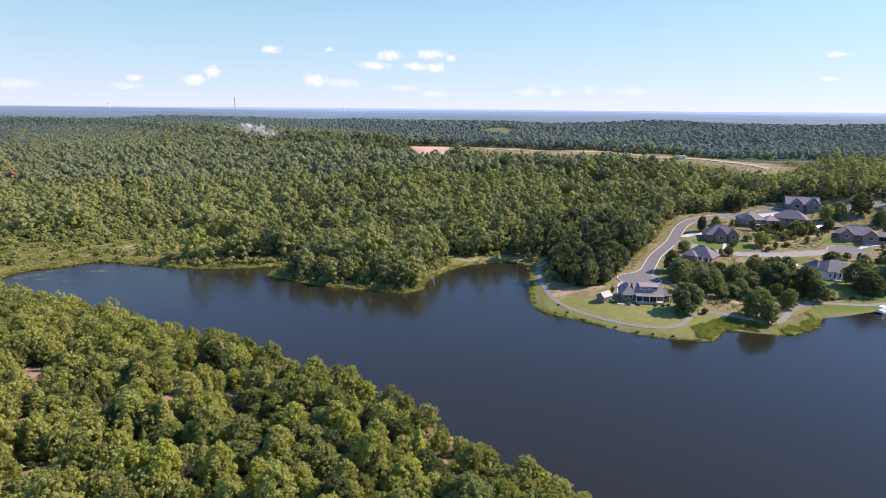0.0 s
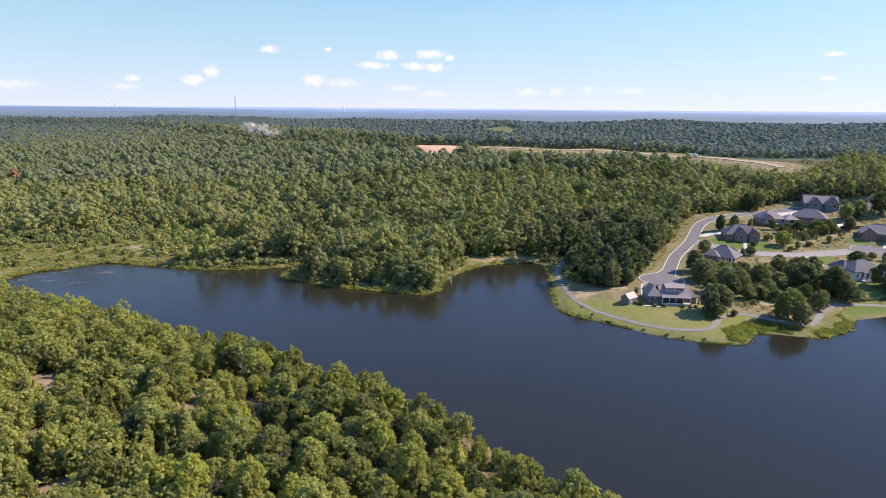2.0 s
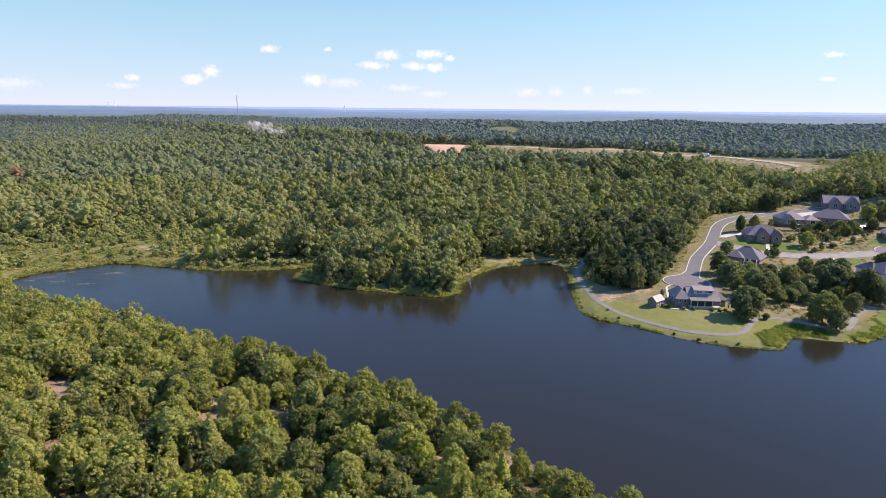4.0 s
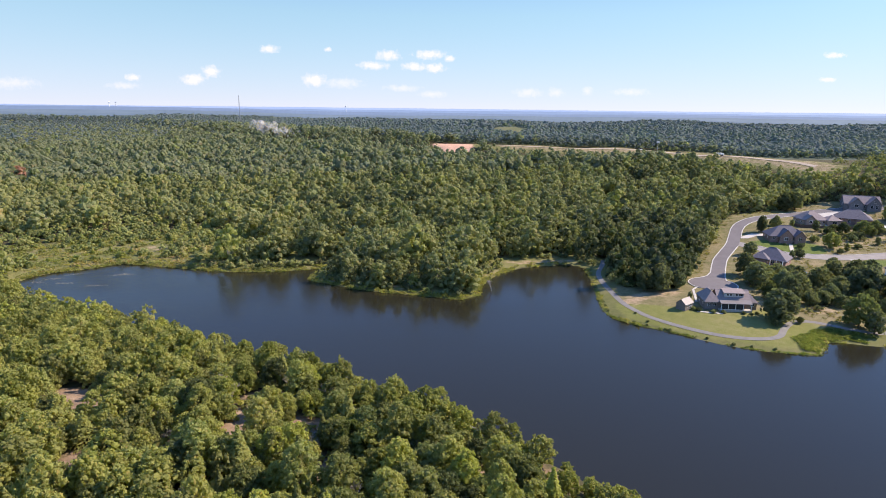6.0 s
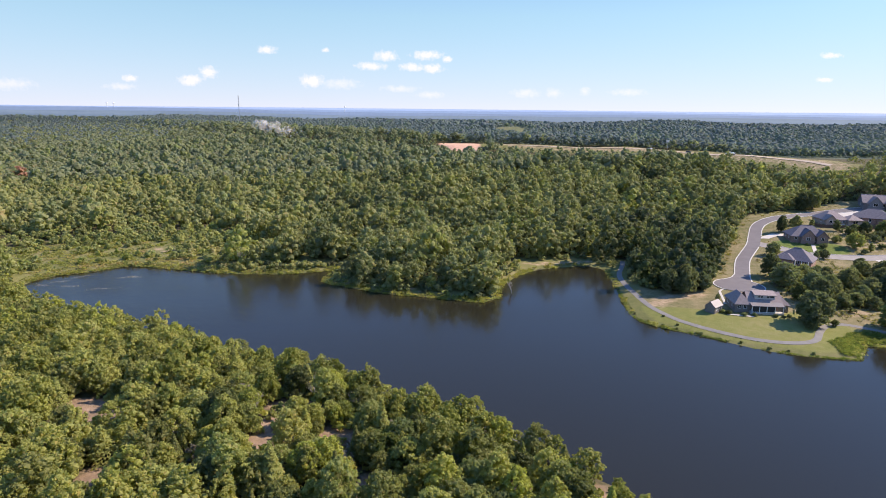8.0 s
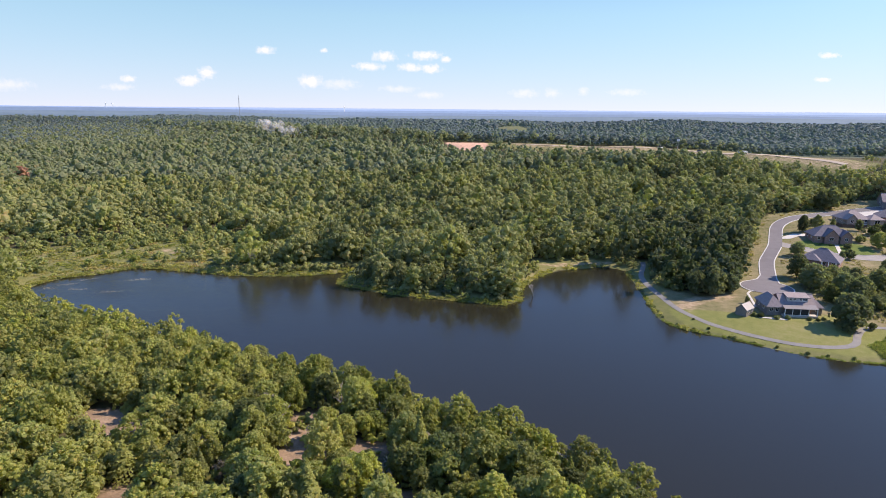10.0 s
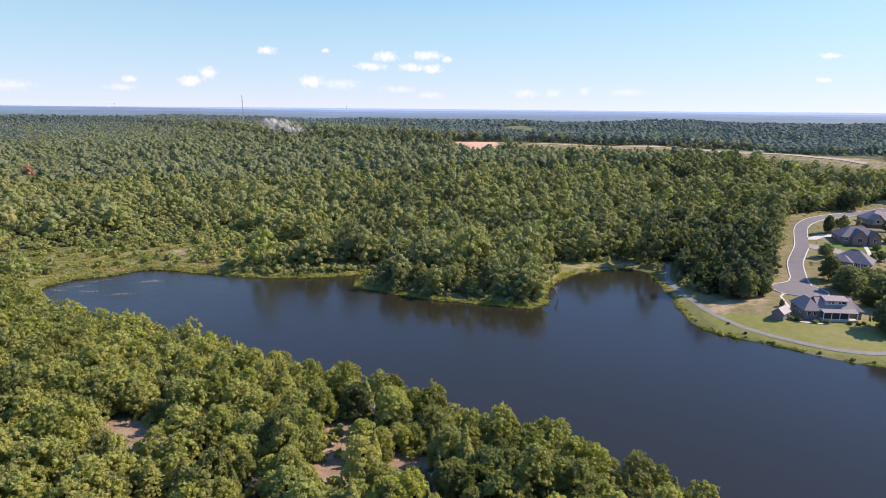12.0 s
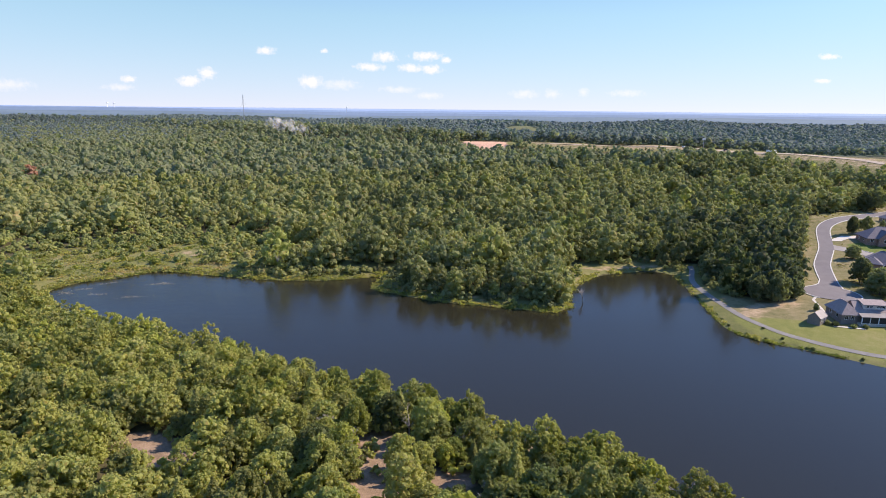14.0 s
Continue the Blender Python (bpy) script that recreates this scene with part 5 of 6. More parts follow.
def build_houses():
    lake_house()
    shed()
    h = hip_house(125.4, 277.0, -42, 13.4, 10.8, [(-3.0, -4.6, 6.0, 6.0, 2.9, 1.9, "hip")], M_BRICK, M_SHINGLE_GREY, "brown brick house with grey hipped roof among dark trees", 3.3)
    posts(h, (1.0, 3.4, 6.0), -7.4, -0.8, 2.7, M_WHITE)
    boxed("deck", M_FENCE, h, 0.8, 6.2, -7.6, -5.8, -0.4, 0.0)
    house(151.0, 313.5, -12, [(0, 0, 16, 11, 2.7, 4.3, "hip"), (-1.0, -4.6, 6.0, 5.0, 3.0, 3.0, "y"), (5.5, -3.6, 5.0, 6.0, 2.7, 2.7, "y")], M_BRICK, M_SHINGLE_GREY,
          "brown brick house with dark roof and front gables on lawn",
          [("f", -1.0, -7.1, 0.7, 1.8, 1.6), ("f", 5.5, -6.6, 0.8, 1.4, 1.5), ("f", -6.0, -5.5, 0.8, 1.4, 1.5), ("f", 2.4, -5.5, 0.1, 1.1, 2.1, "door"), ("l", -2, -8, 0.8, 1.3, 1.4), ("l", 2.5, -8, 0.8, 1.3, 1.4)])
    h = hip_house(183.5, 345.5, -2, 12.5, 11.0, [(9.2, -4.0, 7.0, 7.0, 2.7, 2.2, "hip"), (-3.4, -4.8, 5.0, 4.0, 2.9, 2.2, "y")], M_BRICK_TAN, M_SHINGLE_TAN, "buff brick house with tan hipped roof and side garage", 3.3,
                  [("f", 9.2, -7.5, 0.1, 2.6, 2.1, "garage_door"), ("f", -3.4, -6.8, 0.8, 1.6, 1.5)])
    boxed("patio", M_DRIVE, h, -0.7, 5.4, -9.5, -5.52, -0.9, -0.05)
    h = hip_house(207.0, 345.0, -32, 17, 12, [(4.6, -4.5, 6.5, 6.0, 2.9, 2.1, "hip")], M_BRICK, M_SHINGLE_GREY, "brick house with broad grey hipped roof beside a pale driveway", 3.4)
    house(226.0, 368.0, -20, [(0, 0, 18, 10, 2.6, 4.0, "x"), (-3.4, -4.6, 7.0, 5.0, 2.6, 3.4, "y"), (5.6, -4.6, 7.0, 5.0, 2.9, 3.9, "y")], M_STONE, M_SHINGLE_TAN,
          "grey stone house with two steep front gables before the woods",
          [("f", -3.4, -7.1, 0.7, 2.2, 1.7), ("f", 4.4, -7.1, 0.2, 1.2, 2.2), ("f", 6.8, -7.1, 0.2, 1.2, 2.2), ("f", 5.6, -7.1, 3.3, 1.2, 1.2), ("f", 1.2, -5.0, 0.1, 1.1, 2.1, "door"), ("l", 0, -9.0, 0.8, 1.4, 1.4)])
    house(225.0, 313.0, -28, [(0, 0, 18, 10, 2.7, 4.0, "hip"), (-5.2, -4.0, 6.2, 5.0, 2.9, 2.5, "y"), (5.4, -4.4, 7.0, 6.0, 2.9, 2.7, "y"), (11.2, -1.0, 6.0, 6.5, 2.7, 2.1, "hip")], M_BRICK, M_SHINGLE_TAN,
          "red brown brick house with linked gabled roofs and garage",
          [("f", -5.2, -6.5, 0.8, 1.6, 1.5), ("f", 5.4, -7.4, 0.8, 1.8, 1.5), ("f", 0.2, -5.0, 0.1, 1.2, 2.1, "door"), ("f", 11.2, -4.25, 0.1, 3.8, 2.2, "garage_door"), ("l", 0, -9.0, 0.8, 1.4, 1.4)])
    h = house(177.0, 258.0, 10, [(0, 0, 15.5, 11.5, 3.3, 3.5, "hip"), (-5.2, 3.6, 6.5, 8.0, 3.3, 2.4, "hip")], M_WHITE, M_SHINGLE_DARK, "white house with charcoal hipped roof and pillared veranda",
              [("f", -6.2, -5.75, 0.7, 1.2, 1.5), ("f", -3.2, -5.75, 0.1, 2.2, 2.2, "door"), ("f", -0.4, -5.75, 0.1, 2.2, 2.2, "door"), ("f", 2.4, -5.75, 0.1, 2.2, 2.2, "door"), ("f", 5.8, -5.75, 0.7, 1.6, 1.5)])
    boxed("veranda_floor", M_DRIVE, h, -5.6, 5.0, -9.4, -5.76, -1.6, -0.1)
    boxed("veranda_rail", M_WHITE, h, -5.6, 5.0, -9.4, -9.3, 0.1, 0.75)
    bm = bmesh.new()
    vs = [bm.verts.new(p) for p in ((-4.4, -7.4, 2.85), (3.6, -7.4, 2.85), (3.6, -5.3, 3.4), (-4.4, -5.3, 3.4), (-4.4, -7.4, 3.0), (3.6, -7.4, 3.0), (3.6, -5.3, 3.55), (-4.4, -5.3, 3.55))]
    for f in ((3, 2, 1, 0), (4, 5, 6, 7), (0, 1, 5, 4), (1, 2, 6, 5), (2, 3, 7, 6), (3, 0, 4, 7)):
        bm.faces.new([vs[i] for i in f])
    part("veranda_roof", bm, M_SHINGLE_DARK, h)
    posts(h, (-4.2, -1.6, 0.9, 3.4), -7.2, -0.1, 2.9, M_WHITE, 0.2)
    chim = boxed("chimney", M_WHITE, h, 6.3, 7.5, -5.2, -4.0, 0.0, 5.6)
    boxed("chimney_cap", M_STONE, chim, 6.2, 7.6, -5.3, -3.9, 5.6, 5.75)
    # vents on the white house's roof
    for k in range(4):
        boxed("roof_vent", M_SHINGLE_DARK, h, -2.6 + k * 1.9, -2.2 + k * 1.9, -1.9, -1.5, 4.7, 5.45)


build_houses()


def driveway(outline, label, mat=None):
    flat_patch(np.array(outline, float), 0.13, "driveway", mat or M_DRIVE, None, label, "driveway", "structure")


driveway([(130.5, 318), (133.5, 321), (140.5, 325), (147, 324), (146, 319), (141, 320.5), (135, 317)], "pale concrete driveway to the brick house")
driveway([(149.4, 305.5), (150.8, 304.5), (144, 291), (142.4, 291.6)], "narrow pale concrete garden walk")
driveway([(165.5, 284), (170.5, 284), (170, 271), (165.5, 268)], "pale concrete driveway to the white house")
driveway([(216, 297), (219, 301), (228, 306), (238, 305), (238, 300), (228, 301)], "pale concrete driveway to the brown house")
driveway([(188, 362), (203, 365), (216, 365), (207, 354), (197, 352), (192, 355)], "broad pale concrete forecourt between houses")
driveway([(214, 337), (224, 333), (226, 328), (215, 330)], "white concrete pool terrace", M_WHITE)
driveway([(70.5, 227), (71.4, 227), (75.9, 241), (79.4, 245), (78.9, 245.6), (75.2, 241.6)], "pale concrete walk beside the lake house")
driveway([(67.0, 217.2), (75.0, 214.4), (75.3, 215.3), (67.3, 218.1)], "narrow pale concrete terrace edge")

# ---------------------------------------------------------------- planting round the houses
def build_yard():
    rng = np.random.default_rng(61)
    oaks = [tree_kind(500 + k, 2600, 0.36, 5.0, 0.5, 11.0, 11 + k % 3, M_LEAF_YARD, "large dark green shade tree near the houses", thick=0.32, big=(0.19, 0.40)) for k in range(6)]
    fresh = [tree_kind(510 + k, 2300, 0.38, 5.0, 0.5, 11.0, 10 + k, M_LEAF_OAK, "rounded mid green oak among the houses", thick=0.3, big=(0.25, 0.40)) for k in range(3)]
    for k, (x, y, w, h) in enumerate(((91.5, 209.5, 13.0, 12.0), (117.4, 199.8, 7.6, 8.6), (139.7, 237, 13.0, 12.5))):
        t = tree_kind(560 + k, (3200, 900, 3200)[k], 0.36, 5.0, 0.5, 11.0, 13, M_LEAF_OAK, ("broad rounded green oak beside the lake house", "thin grey green tree with sparse leaves beside the path", "broad rounded grey green oak behind the lakeside path")[k], thick=0.34, big=(0.24, 0.38))
        t.matrix_basis = turned(x, y, ground_z(x, y) - 0.1, 0.7 * k, w / 11.2, h / 11.6)
    small = [tree_kind(520 + k, 900, 0.30, (2.4, 1.8, 2.9)[k], 0.3, (4.6, 6.0, 4.0)[k], 7, M_LEAF_YARD, "small round dark green garden tree", thick=0.12, big=(0.28, 0.44)) for k in range(3)]
    # place, width and height of each large tree
    big_at = [(103, 247.6, 11.5, 10.5), (108, 252, 9, 9), (105, 227.5, 8.6, 10.5), (112.5, 234, 8.4, 9.5), (116, 205.5, 12, 12), (147.8, 230.5, 12, 13), (150, 224.5, 8.6, 8.8), (133, 214.8, 7, 8.6), (187, 273.5, 8.6, 6.6),
              (176, 232.5, 11.5, 11), (178, 243, 12, 11.5), (187, 238, 12, 12), (196, 245, 11, 11), (166.7, 300, 8.2, 8.6), (146.6, 327, 5.4, 9.5), (155.5, 329.5, 5.8, 8.6), (196, 320.5, 9.5, 8.5), (204, 323, 7.5, 7.5), (188, 324, 6.5, 6.5),
              (226.5, 343, 9.5, 10.5), (217, 325, 6, 8), (235, 345, 9, 11), (249, 347, 13, 14), (250, 331, 9, 9), (262, 336, 9, 10), (122.5, 290, 6.8, 6.6),
              (100, 232, 6, 7), (121, 229, 7, 7.5),
              (156, 236, 8, 9), (189, 256, 8, 9), (194, 262, 8.5, 9), (204, 256, 9.5, 10), (210, 266, 9, 9), (206, 240, 9, 10), (214, 248, 10, 11), (242, 300, 9, 9.5), (246, 318, 9.5, 10), (190, 372, 11, 14), (183, 371, 9, 12),
              (105.5, 261.5, 9, 10.5), (115, 254.5, 8.5, 8), (121.5, 258, 7, 5.5), (110, 240.5, 9, 9), (154, 254.5, 9, 10), (148, 249, 8, 9), (117, 226, 7, 5.4), (122, 223.5, 6, 5), (111.5, 225, 6.5, 5.6)]
    fresh_at = [(56.8, 242, 8, 10), (62.8, 240.4, 8.5, 11), (70.6, 243.6, 6, 7), (58, 247, 7.5, 9.5), (64.5, 246, 8.5, 10.5), (71, 248.5, 6.0, 7.0), (53, 254, 7, 9), (61, 253.5, 7.5, 10), (69, 255, 8, 10), (59.5, 262, 8, 9), (77, 262, 8, 9.5), (125, 243, 8.5, 9.5), (131, 250, 7, 8), (141, 247, 8.5, 9), (141, 258, 7.5, 8), (118, 246, 6.5, 7.5), (129, 236, 8, 8.5), (148, 256, 8, 9), (154, 262, 7, 7.5), (146, 266, 7, 7), (135, 227, 6, 6.5), (160, 246, 7, 8), (126, 257, 6, 6)]
    small_at = [(88, 205, 0.9), (91, 207, 0.7), (188, 276, 1.15), (199, 281, 0.8), (204, 279, 0.7), (133, 284, 0.9), (128, 266, 0.7), (138, 283, 0.7), (164, 309, 0.8), (178, 320, 1.0), (182, 324, 0.8), (190, 316, 0.9), (184, 310, 0.8),
                (172, 296, 0.7), (180, 300, 0.6), (196, 324, 0.9), (200, 318, 0.8), (206, 322, 1.0), (159, 338, 0.8), (168, 336, 0.7), (152, 300, 0.6), (166, 292, 0.6), (194, 306, 0.7), (210, 330, 0.9), (217, 325, 0.8), (176, 328, 1.0), (188, 330, 0.8),
                (73, 228, 0.5), (70, 231, 0.45), (68, 218, 0.35), (98, 208, 0.5), (227, 296, 0.6), (231, 290, 0.8), (222, 286, 0.7), (217, 280, 0.8), (212, 276, 0.7), (226, 278, 0.9), (234, 300, 0.7)]
    small_at = [(x, y, s, s) for x, y, s in small_at] + [(142.5, 284.7, 0.8, 1.05)]
    for kinds, where, w0, h0, group in ((oaks, big_at, 11.2, 11.6, "shade trees among the houses"), (fresh, fresh_at, 11.2, 11.6, "oaks round the lake house"), (small, small_at, 1, 1, "small garden trees")):
        first = set()
        for i, (x, y, w, h) in enumerate(where):
            k = i % len(kinds)
            m = turned(x, y, ground_z(x, y) - 0.1, rng.uniform(0, 6.28), w / w0, h / h0)
            if k in first:
                copy_thing(kinds[k], m).matrix_basis = m
            else:
                first.add(k)
                kinds[k].matrix_basis = m
                tagged(kinds[k], group=group)
    # low shrubs: by the water's edge, in a hedge, and beside walls
    def shrub_kind(seed, label, group):
        root = new("shrub", spray_mesh("shrub", crown(np.random.default_rng(seed), 360, 0.2, 0.8, 0.0, 1.1, 5)[0], M_LEAF_YARD))
        return tagged(root, label, "shrub", group)

    for label, group, seed, spots in (
            ("low dark shrub at the grassy water's edge", "shrubs along the shore", 540, [(38.5, 233), (37.6, 228), (37.3, 222.5), (39.5, 215.5), (43, 211), (46.5, 208.3), (47.6, 210.5), (51.5, 204.6), (52.5, 203.8), (57, 200.4), (61.8, 196.6), (68, 191.9), (72.8, 190.2), (79, 188.2), (45.5, 217.5)]),
            ("clipped dark hedge shrub beside the path", "hedge of the white house", 541, [(153.5 + 1.5 * k, 225.6 + 0.28 * k) for k in range(10)]),
            ("rounded dark shrub growing against a house", "foundation shrubs", 542, [(72.5, 216.4), (75.6, 215.8), (82, 214.6), (84.6, 214.2), (87, 215.2), (66.5, 219.4), (67.5, 221), (143, 306.5), (147, 304.6), (156, 304.6), (168, 251), (179, 252), (176, 339), (186, 338.6)])):
        kind = shrub_kind(seed, label, group)
        for i, (x, y) in enumerate(spots):
            s = rng.uniform(0.7, 1.2) * (0.6 if seed == 540 else 1.0)
            m = turned(x, y, max(ground_z(x, y), 0.0) - 0.08, rng.uniform(0, 6.28), s, s * rng.uniform(0.8, 1.1))
            (kind if i == 0 else copy_thing(kind, m)).matrix_basis = m


build_yard()


def build_shore_growth():
    rng = np.random.default_rng(71)
    blade = []
    for k in range(6):
        r = np.random.default_rng(700 + k)
        n = 24
        p = np.c_[r.normal(0, 0.55, n), r.normal(0, 0.55, n), r.uniform(0.15, 0.75, n)]
        nn = np.c_[r.normal(size=(n, 2)), r.uniform(0.1, 0.6, n)]
        blade.append(leaf_sprays(r, p, nn, 0.3))
    line = smooth_line(FAR_SHORE, False, 1.0)
    pts = np.concatenate([line + rng.normal(0, 0.5, line.shape) + rng.uniform(-1, 1, line.shape) * s for s in (0.8, 2.0, 3.5, 5.0)])
    d = shore_distance(pts)
    keep = ((pts[:, 0] < 30) | (pts[:, 1] > 262) | (d < 2.2)) & (d > -0.3) & (d < 7) & ((pts[:, 0] < 6) | (rng.random(len(pts)) < 0.3)) & ((pts[:, 0] < 34) | (d < 1.5)) & ((pts[:, 0] < 44) | ((rng.random(len(pts)) < 0.03) & (d < 0.7)) | ((pts[:, 0] > 92) & (pts[:, 0] < 142)))
    pts = pts[keep]
    tone = np.clip(rng.uniform(0, 1, len(pts)) * 0.7 + 0.3 * (wave(pts[:, 0], pts[:, 1], 30, 4) * 0.5 + 0.5), 0, 1)
    ob = wood("shore_grass", "tufts of yellow green reeds and grass along the water", blade, pts, M_REED, rng, (0.6, 1.4), (0.45, 1.0), tone, np.maximum(height(pts), 0.0))
    tagged(ob, category="grass")
    # low dark fringe along the lawn's water edge
    f = line[(line[:, 0] > 36) & (line[:, 0] < 92) & (line[:, 1] < 250)]
    f = np.concatenate([f + rng.normal(0, 0.35, f.shape) for _ in range(5)])
    f = f[(shore_distance(f) > -0.1) & (shore_distance(f) < 1.0) & (wave(f[:, 0], f[:, 1], 11, 3) + rng.uniform(-0.5, 0.5, len(f)) > -0.1)]
    ob = wood("shore_fringe", "low dark green growth along the lawn's water edge", blade, f, M_REED_GREEN, rng, (0.35, 0.75), (0.5, 0.9), None, np.maximum(height(f), 0.0))
    tagged(ob, category="grass")
    # marsh at the head of the lake
    m = scatter(rng, -250, -95, 262, 345, 1.9)
    dm, marsh = shore_distance(m), line_distance(m, np.array([(-200, 285), (-165, 300), (-110, 283)], float))
    m = m[(dm > 0.5) & (marsh < 40) & (m[:, 1] > 262) & (rng.random(len(m)) < 0.45) & (np.hypot(m[:, 0] + 163, (m[:, 1] - 305) * 1.3) > 7)]
    ob = wood("marsh_grass", "rank yellow green marsh grass and low brush", blade, m, M_REED, rng, (0.9, 2.0), (0.35, 0.8), np.clip(0.5 + 0.5 * wave(m[:, 0], m[:, 1], 22, 6) + rng.normal(0, 0.2, len(m)) + 0.45 * stepped(14, 4, shore_distance(m)), 0, 1))
    tagged(ob, category="grass")
    bush = [wood_crown(720 + k, 4, 1.5, 0.0, 2.2, 24, 0.36) for k in range(6)]
    b = m[rng.random(len(m)) < 0.12]
    wood("marsh_brush", "scattered light green bushes on the marsh", bush, b, M_SCRUB, rng, (0.6, 1.5))
    # green reed bed off the lawn's tip
    r = scatter(rng, 84, 116, 184, 208, 0.62)
    r = r[(shore_distance(r) > 0.1) & (line_distance(r, np.array([(90, 190.5), (96, 197), (104, 201), (112, 198)], float)) < 3.4 + 1.8 * wave(r[:, 0], r[:, 1], 7, 2)) & (line_distance(r, PATH_LINE) > 2.2)]
    wood("reed_bed", "thick fresh green reeds at the cove", blade, r, M_REED_GREEN, rng, (0.5, 0.9), (0.5, 1.0))
    r = scatter(rng, 114, 158, 188, 222, 0.66)
    r = r[(shore_distance(r) > 0.1) & (shore_distance(r) < 3.4 + 1.8 * wave(r[:, 0], r[:, 1], 9, 2)) & (r[:, 0] < 139) & (r[:, 0] > 119 + 2 * wave(r[:, 0], r[:, 1], 5, 1)) & (line_distance(r, PATH_LINE) > 2.2)]
    wood("reed_bed", "thick fresh green reeds along the cove", blade, r, M_REED_GREEN, rng, (0.45, 0.85), (0.45, 0.9))
    # rough grass of the open lots
    g = scatter(rng, 86, 255, 205, 375, 2.6)
    ok = inside(g, CLEARING) & (shore_distance(g) > 4) & (line_distance(g, ROAD_LINE) > 6) & (line_distance(g, ROAD_TWO_LINE) > 6) & (line_distance(g, PATH_LINE) > 3)
    for poly in LAWNS:
        ok &= ~inside(g, poly)
    ok &= (np.hypot(*(g - (208, 293.5)).T) > 12) & (np.hypot(*(g - (88, 249)).T) > 13) & (wave(g[:, 0], g[:, 1], 24, 1.5) > -0.25)
    for hx, hy in ((80, 221), (126, 277), (151, 313), (181, 345), (192, 341), (207, 345), (226, 368), (226, 313), (238, 308), (173, 258), (145, 322), (200, 360), (219, 334), (168, 278), (227, 302)):
        ok &= np.hypot(*(g - (hx, hy)).T) > 12
    g = g[ok]
    wood("rough_grass", "rough dry grass on the open lots", blade, g, M_DRY, rng, (0.5, 1.1), (0.4, 0.9))
    # brush thickets on the lots and under the shade trees
    t = scatter(rng, 100, 250, 212, 335, 2.1)
    thick = np.maximum(np.maximum(0.42 - np.hypot((t[:, 0] - 186) / 26, (t[:, 1] - 316) / 16), 0.85 - np.hypot((t[:, 0] - 130) / 34, (t[:, 1] - 240) / 24)), np.maximum(0.7 - np.hypot((t[:, 0] - 232) / 22, (t[:, 1] - 286) / 9), 0.8 - np.hypot((t[:, 0] - 200) / 24, (t[:, 1] - 248) / 18)))
    ok = inside(t, CLEARING) & (shore_distance(t) > 7) & (line_distance(t, ROAD_LINE) > 7.5) & (line_distance(t, ROAD_TWO_LINE) > 6.5) & (line_distance(t, PATH_LINE) > 3.2) & (thick + 0.4 * wave(t[:, 0], t[:, 1], 16, 2.5) + rng.uniform(-0.3, 0.3, len(t)) > 0.12)
    for poly in LAWNS:
        ok &= ~inside(t, poly)
    ok &= (np.hypot(*(t - (208, 293.5)).T) > 13) & (np.hypot(*(t - (88, 249)).T) > 14)
    for hx, hy in ((80, 221), (126, 277), (151, 313), (181, 345), (192, 341), (207, 345), (226, 368), (226, 313), (238, 308), (173, 258), (145, 322), (219, 334), (168, 278), (227, 302), (130.5, 262.5)):
        ok &= np.hypot(*(t - (hx, hy)).T) > 11
    t = t[ok]
    thicket = [wood_crown(740 + k, 5, 1.5, 0.0, (1.8, 2.6, 3.4, 2.2, 1.5, 4.2)[k], 60, 0.28) for k in range(6)]
    wood("lot_brush", "rank olive brush and saplings on the open lots", thicket, t, M_BRUSH, rng, (0.45, 1.15))


build_shore_growth()


def floating_weed(x, y, rx, ry, turn, count, seed):
    """A thin mat of pale floating leaves on the water."""
    rng = np.random.default_rng(seed)
    u = rng.normal(0, 0.45, (count, 2)) * (rx, ry)
    u[:, 1] += 0.5 * ry * np.sin(u[:, 0] / rx * 3.0 + seed)
    c, k = math.cos(turn), math.sin(turn)
    p = np.c_[x + u[:, 0] * c - u[:, 1] * k, y + u[:, 0] * k + u[:, 1] * c, rng.uniform(0.02, 0.05, count)]
    q = leaf_sprays(rng, p, np.c_[rng.normal(0, 0.08, (count, 2)), np.ones(count)], 0.17)
    tone = np.clip(rng.normal(0.75, 0.2, count), 0, 1)
    tagged(new("floating_weed", spray_mesh("floating_weed", q, M_WEED, tone)), "thin mat of pale weed floating at the lake's shallow head", "water weed", kind="stuff")


for k, (x, y, rx, ry, turn, count) in enumerate(((-160, 264.5, 5.5, 1.6, 0.1, 170), (-163, 248, 6.5, 1.5, 0.3, 90), (-184.5, 257.5, 4.5, 1.8, 0.9, 100), (-177, 251.5, 5.5, 1.2, 0.1, 90), (-189, 252.5, 3.5, 1.4, -0.5, 70), (-180, 265, 5.0, 1.2, 0.4, 80))):
    floating_weed(x, y, rx, ry, turn, count, 950 + k)


